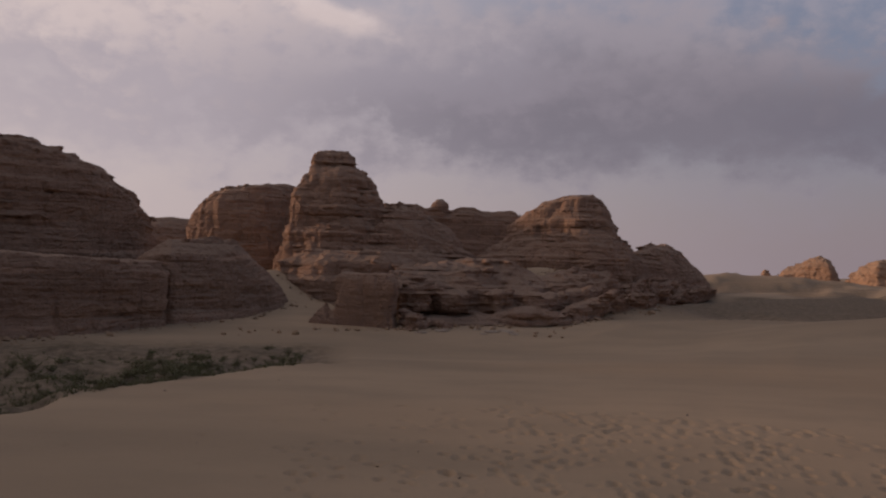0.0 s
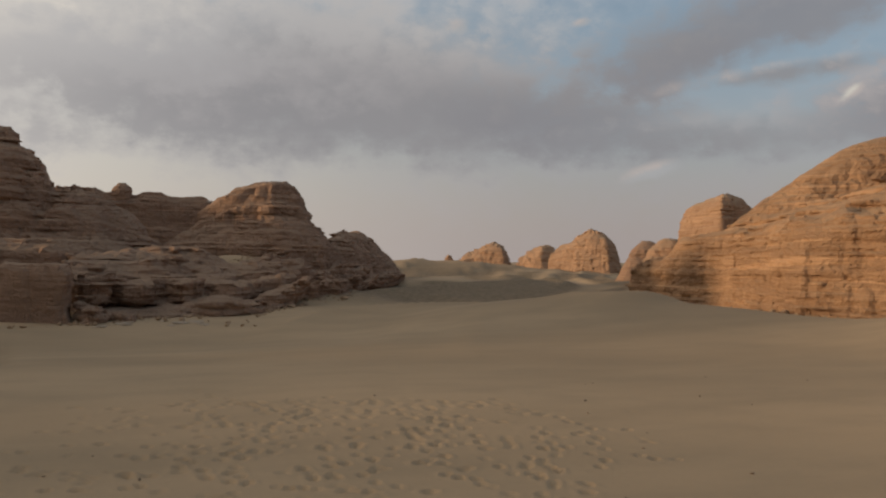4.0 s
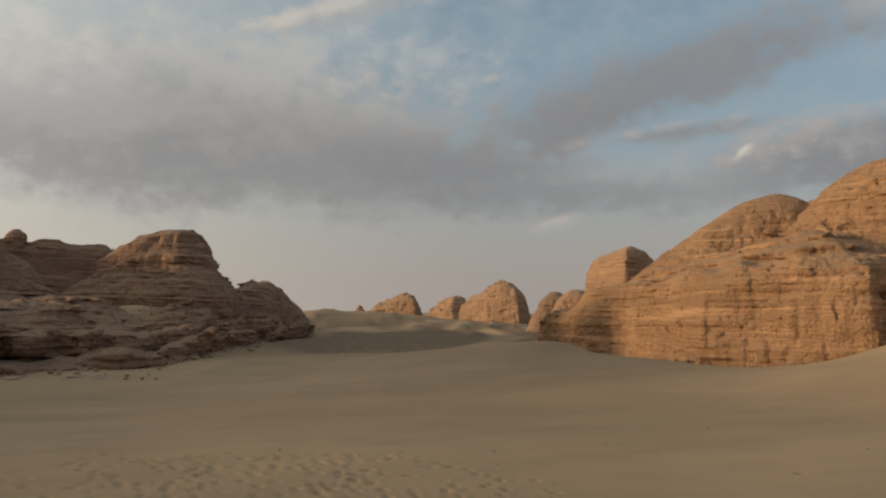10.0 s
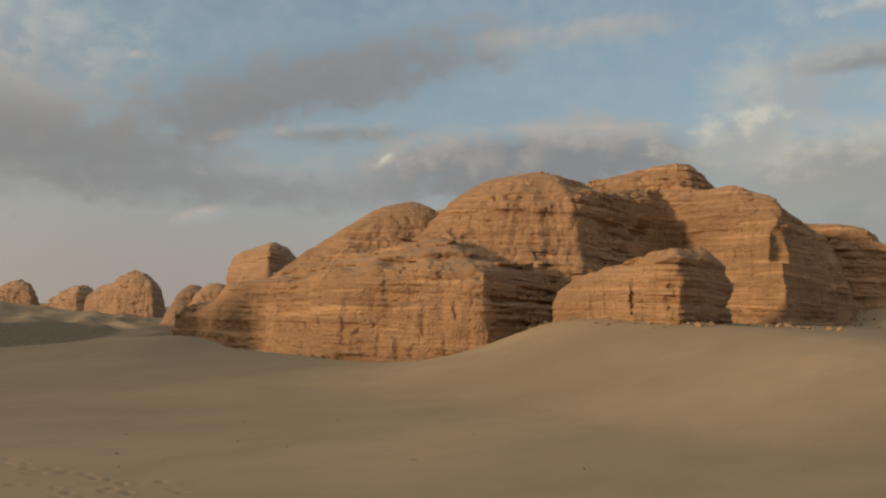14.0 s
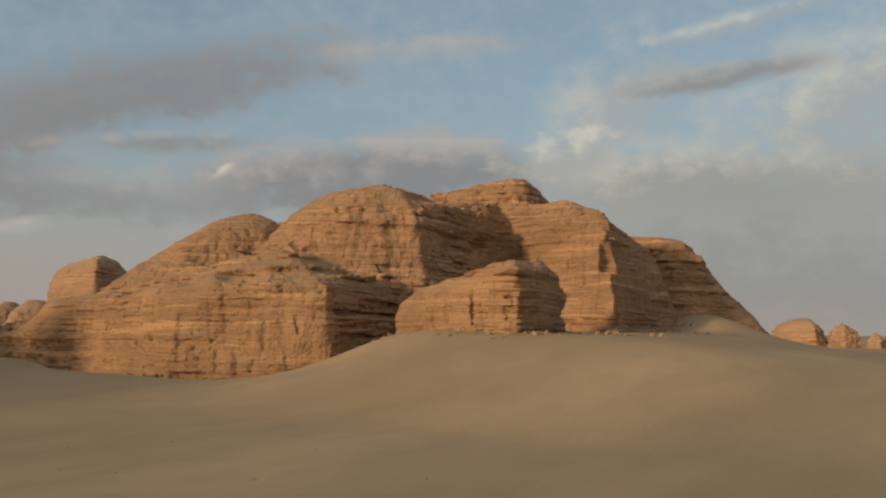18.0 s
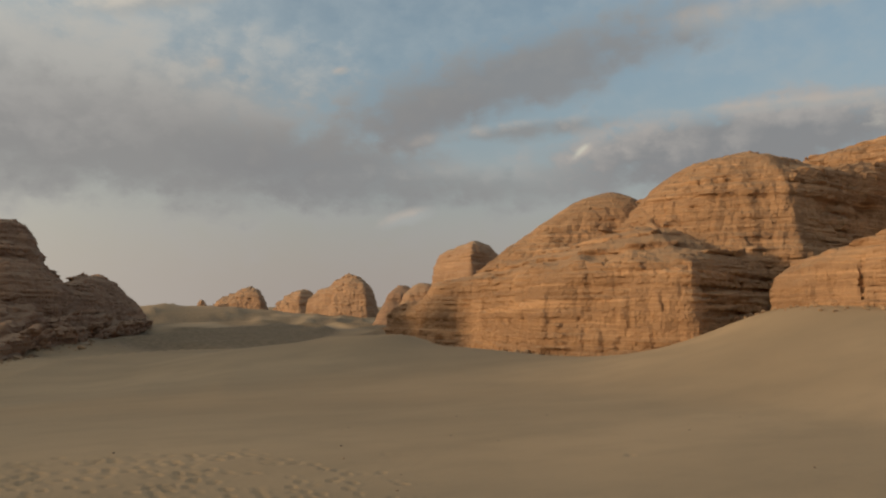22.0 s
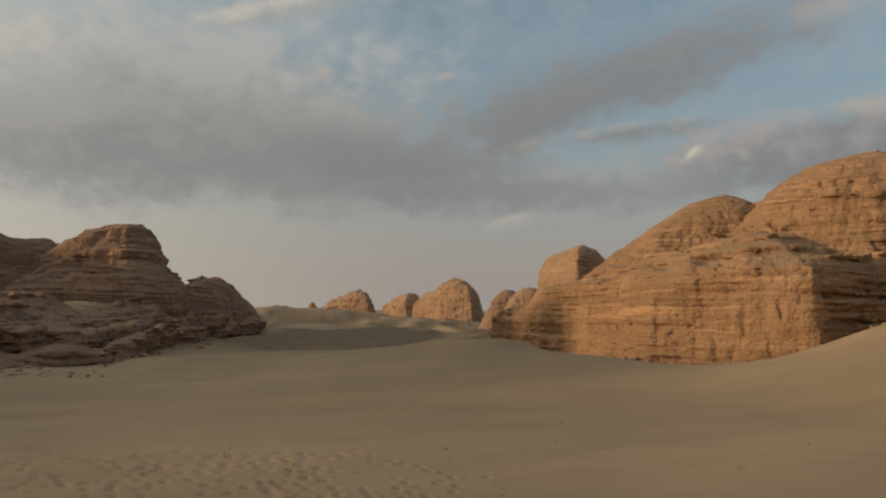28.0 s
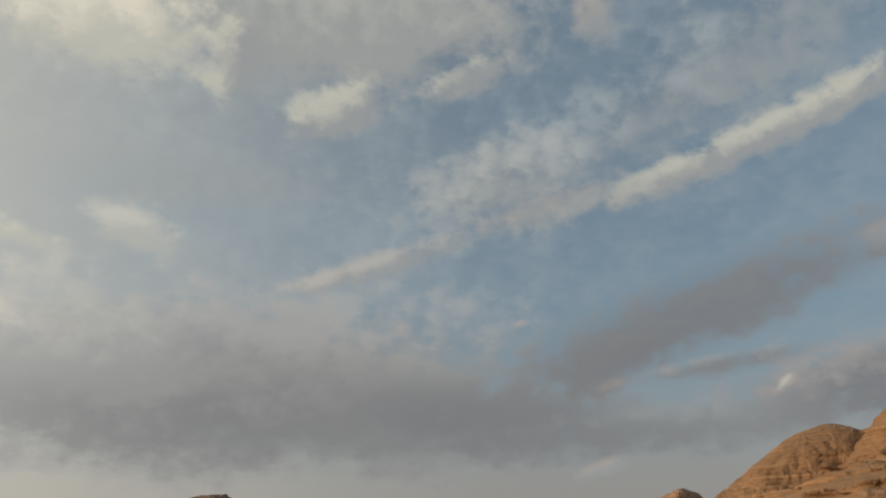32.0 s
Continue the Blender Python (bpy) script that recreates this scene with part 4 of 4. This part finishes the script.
LOW_ROCKS = [
    ([(82, 306), (83.3, 298), (84.6, 296), (85.4, 306), (83, 316)], ((82, 7.6), (82.8, 9.4), (83.5, 10.0), (84.3, 9.6), (85.2, 7))),
    ([(85.2, 303), (86.2, 297), (87.2, 303), (86.5, 312)], ((85.2, 6.8), (86.1, 8.0), (87, 6.4))),
    ([(87.4, 293), (88.3, 290), (88.5, 298), (87.5, 299)], ((87.4, 5.6), (87.9, 6.2), (88.4, 4))),
    ([(88.2, 305), (89, 300), (90, 304), (89, 313)], ((88.2, 4.4), (89, 5.4), (90, 5))),
    ([(89.6, 301), (90.8, 296), (92.4, 301), (91, 313)], ((89.6, 6), (90.2, 8.8), (92.4, 9.6))),
    ([(93, 300), (95, 294), (97, 300), (95, 314)], ((93, 7), (95, 9.6), (97, 7))),
]
for k, (outline, tops) in enumerate(LOW_ROCKS):
    rock("distant_rock", [T(outline, -2, tops, LOW)], [(0, "base")], ROCK_FAR, "distant sunlit low sandstone hump", seed=52.0 + k, **FAR)

# ---- scrub, fallen stones, crust ----
def shrub_meshes(seed):
    """Twigs and leaves of one low desert shrub about half a metre wide."""
    rng = np.random.RandomState(seed)
    tv, tf, lv, lf = [], [], [], []
    for _ in range(12):
        a, lean, h = rng.uniform(0, math.tau), rng.uniform(0.15, 1.0), rng.uniform(0.16, 0.34)
        tip = np.array([math.cos(a) * lean * 0.3, math.sin(a) * lean * 0.3, h])
        side = np.array([-math.sin(a), math.cos(a), 0]) * 0.008
        up = np.array([0, 0, 0.008])
        n = len(tv)
        tv += [-side, side, up * 1.5, tip]
        tf += [(n, n + 1, n + 3), (n + 1, n + 2, n + 3), (n + 2, n, n + 3)]
        for _ in range(11):
            q = tip * rng.uniform(0.35, 1.1) + rng.normal(0, 0.035, 3)
            q[2] = max(q[2], 0.02)
            d, w = rng.normal(0, 1, 3), rng.normal(0, 1, 3)
            d, w = d / np.linalg.norm(d) * rng.uniform(0.03, 0.07), w / np.linalg.norm(w) * 0.016
            n = len(lv)
            lv += [q - d, q + w, q + d, q - w]
            lf.append((n, n + 1, n + 2, n + 3))
    return mesh_from("twigs", tv, tf, TWIG, smooth=False), mesh_from("leaves", lv, lf, LEAF, smooth=False)


SHRUBS = [shrub_meshes(60 + k) for k in range(6)]
rng = np.random.RandomState(12)
placed = 0
while placed < 290:
    az = rng.uniform(-40, -13)
    r = 30.3 + (az + 31) * 0.58 + abs(rng.normal(0.5, 5.5)) + 0.6
    x, y = polar(az, r)
    thick = float(vnoise(np.array([x / 4.0]), np.array([y / 4.0]), np.array([0.5]))[0])
    if thick < rng.uniform(-0.7, 0.2) or r > 56 or (az > -19 and rng.rand() < 0.6):
        continue
    twigs, leaves = SHRUBS[placed % 6]
    root = new("shrub")
    size = rng.uniform(0.6, 1.6)
    root.matrix_basis = pose(x, y, float(ground_height(x, y)) - 0.02, 0, 0, rng.uniform(0, 360)) @ Matrix.Diagonal((size * rng.uniform(1, 1.6), size, size * rng.uniform(0.6, 1.0), 1))
    tagged(root, "low dry green-brown desert shrub on stony sand", "shrub", "scrub below the outcrops")
    part("twigs", twigs, root)
    part("leaves", leaves, root)
    placed += 1


def stone_mesh(seed, flat):
    """An angular broken stone about one metre across."""
    bm = bmesh.new()
    bmesh.ops.create_icosphere(bm, subdivisions=2, radius=0.5)
    rr = np.random.RandomState(seed)
    for _ in range(9):
        n = Vector(rr.normal(0, 1, 3)).normalized()
        d = rr.uniform(0.24, 0.4)
        for v in bm.verts:
            over = v.co.dot(n) - d
            if over > 0:
                v.co -= n * over
    for v in bm.verts:
        v.co.z *= flat
        v.co += Vector(rr.normal(0, 0.012, 3))
    me = bpy.data.meshes.new("stone")
    bm.to_mesh(me)
    bm.free()
    return me


STONES = [stone_mesh(80 + k, f) for k, f in enumerate((0.8, 0.6, 0.9, 0.5, 0.7))]
FLAKES = [stone_mesh(90 + k, 0.16) for k in range(4)]
PEBBLES = [stone_mesh(80 + k, f) for k, f in enumerate((0.8, 0.6, 0.9, 0.5, 0.7))]
for m in PEBBLES:
    m.materials.append(PEBBLE)
for m in STONES:
    m.materials.append(STONE)
for m in FLAKES:
    m.materials.append(CRUST)
# where stones have fallen: bearing range, distance range, size range, how many
FALLS = [
    (39, 48.5, 80.5, 84, 0.25, 0.9, 26), (31, 38, 100, 112, 0.3, 0.9, 10), (69.5, 75.5, 78, 81.5, 0.2, 0.75, 22),
    (57, 69, 69.5, 71.5, 0.15, 0.5, 12), (-24, -13, 62, 67, 0.15, 0.6, 12), (-13, -6, 65, 67, 0.15, 0.5, 8),
    (-6, 6, 65, 72, 0.2, 0.7, 14), (6, 12, 82, 98, 0.3, 0.9, 12), (-34, -24, 57, 61, 0.15, 0.6, 12), (77, 81, 112, 122, 0.3, 0.8, 8),
]
k = 0
for a0, a1, r0, r1, s0, s1, count in FALLS:
    for _ in range(count):
        x, y = polar(rng.uniform(a0, a1), rng.uniform(r0, r1))
        size = s0 + (s1 - s0) * rng.rand() ** 2
        ob = new("fallen_stone", STONES[k % 5])
        ob.matrix_basis = pose(x, y, float(ground_height(x, y)) + 0.18 * size, rng.uniform(-15, 15), rng.uniform(-15, 15), rng.uniform(0, 360)) @ Matrix.Diagonal((size * rng.uniform(0.8, 1.5), size, size, 1))
        tagged(ob, "angular broken sandstone fallen below a rock face", "stone", "fallen stones")
        k += 1
for k in range(30):
    x, y = polar(rng.uniform(-25, 82), rng.uniform(14, 40))
    size = rng.uniform(0.05, 0.11)
    ob = new("pebble", PEBBLES[k % 5])
    ob.matrix_basis = pose(x, y, float(ground_height(x, y)) + 0.15 * size, 0, 0, rng.uniform(0, 360)) @ Matrix.Diagonal((size * 1.3, size, size, 1))
    tagged(ob, "small dark pebble lying on open sand", "pebble", "pebbles on the sand")
for k in range(12):
    a0, a1, r0, r1 = ((-5, 6, 65, 72), (-5, 2, 64, 69), (9, 14, 100, 130))[k % 3]
    x, y = polar(rng.uniform(a0, a1), rng.uniform(r0, r1))
    size = rng.uniform(0.6, 1.5)
    ob = new("crust_slab", FLAKES[k % 4])
    ob.matrix_basis = pose(x, y, float(ground_height(x, y)) + 0.03 * size, rng.uniform(-4, 4), rng.uniform(-4, 4), rng.uniform(0, 360)) @ Matrix.Diagonal((size * 1.4, size, size, 1))
    tagged(ob, "pale flat slab of salt crust at the foot of the ledges", "crust slab", "crust slabs")


# ---- rubble along the feet of the rocks ----
OCT = np.array([(1, 0, 0), (-1, 0, 0), (0, 1, 0), (0, -1, 0), (0, 0, 1), (0, 0, -1)], float)
OCT_F = np.array([(0, 2, 4), (2, 1, 4), (1, 3, 4), (3, 0, 4), (2, 0, 5), (1, 2, 5), (3, 1, 5), (0, 3, 5)])
pts = np.concatenate([p for p, _ in FEET])
out = np.concatenate([n for _, n in FEET])
keep = (np.hypot(pts[:, 0], pts[:, 1]) < 175) & (rng.rand(len(pts)) < 0.55)
pts, out = pts[keep][:6000], out[keep][:6000]
away = np.abs(rng.normal(0, 1.1, len(pts)))
cx, cy = pts[:, 0] + out[:, 0] * away + rng.normal(0, 0.3, len(pts)), pts[:, 1] + out[:, 1] * away + rng.normal(0, 0.3, len(pts))
size = 0.05 + 0.26 * rng.rand(len(pts)) ** 3
ctr = np.stack([cx, cy, ground_height(cx, cy) + 0.25 * size], 1)
jit = OCT[None] * rng.uniform(0.6, 1.3, (len(pts), 6, 1)) + rng.normal(0, 0.18, (len(pts), 6, 3))
jit[:, :, 2] *= 0.7
rv = (ctr[:, None] + jit * size[:, None, None]).reshape(-1, 3)
rf = (OCT_F[None] + 6 * np.arange(len(pts))[:, None, None]).reshape(-1, 3)
tagged(new("rubble", mesh_from("rubble", rv, rf, STONE, smooth=False)), "scattered small sandstone rubble along the rock feet", "rubble", kind="stuff")


# ---- dry grass between the shrubs ----
count = 2600
az = rng.uniform(-42, -13, count)
rad = 30.6 + (az + 31) * 0.58 + np.abs(rng.normal(0, 7, count)) + 0.3
gx, gy = rad * np.sin(np.radians(az)), rad * np.cos(np.radians(az))
ok = (vnoise(gx / 3.5, gy / 3.5, gx * 0 + 0.5) > rng.uniform(-0.7, 0.4, count)) & (rad < 54)
gx, gy = gx[ok], gy[ok]
gz = ground_height(gx, gy)
n = len(gx)
lean = rng.normal(0, 0.09, (n, 5, 2))
high = rng.uniform(0.08, 0.26, (n, 5))
foot_ = rng.normal(0, 0.06, (n, 5, 2))
base_ = np.stack([gx[:, None] + foot_[:, :, 0], gy[:, None] + foot_[:, :, 1], np.broadcast_to(gz[:, None], (n, 5)) - 0.01], -1)
wide = rng.normal(0, 1, (n, 5, 2))
wide = wide / np.linalg.norm(wide, axis=-1, keepdims=True) * 0.02
side_ = np.concatenate([wide, np.zeros((n, 5, 1))], -1)
tip_ = base_ + np.concatenate([lean, high[:, :, None]], -1)
gv = np.stack([base_ - side_, base_ + side_, tip_], 2).reshape(-1, 3)
gf = np.arange(len(gv)).reshape(-1, 3)
tagged(new("dry_grass", mesh_from("dry_grass", gv, gf, LEAF, smooth=False)), "sparse dry green-brown grass on the stony flat", "grass", kind="stuff")
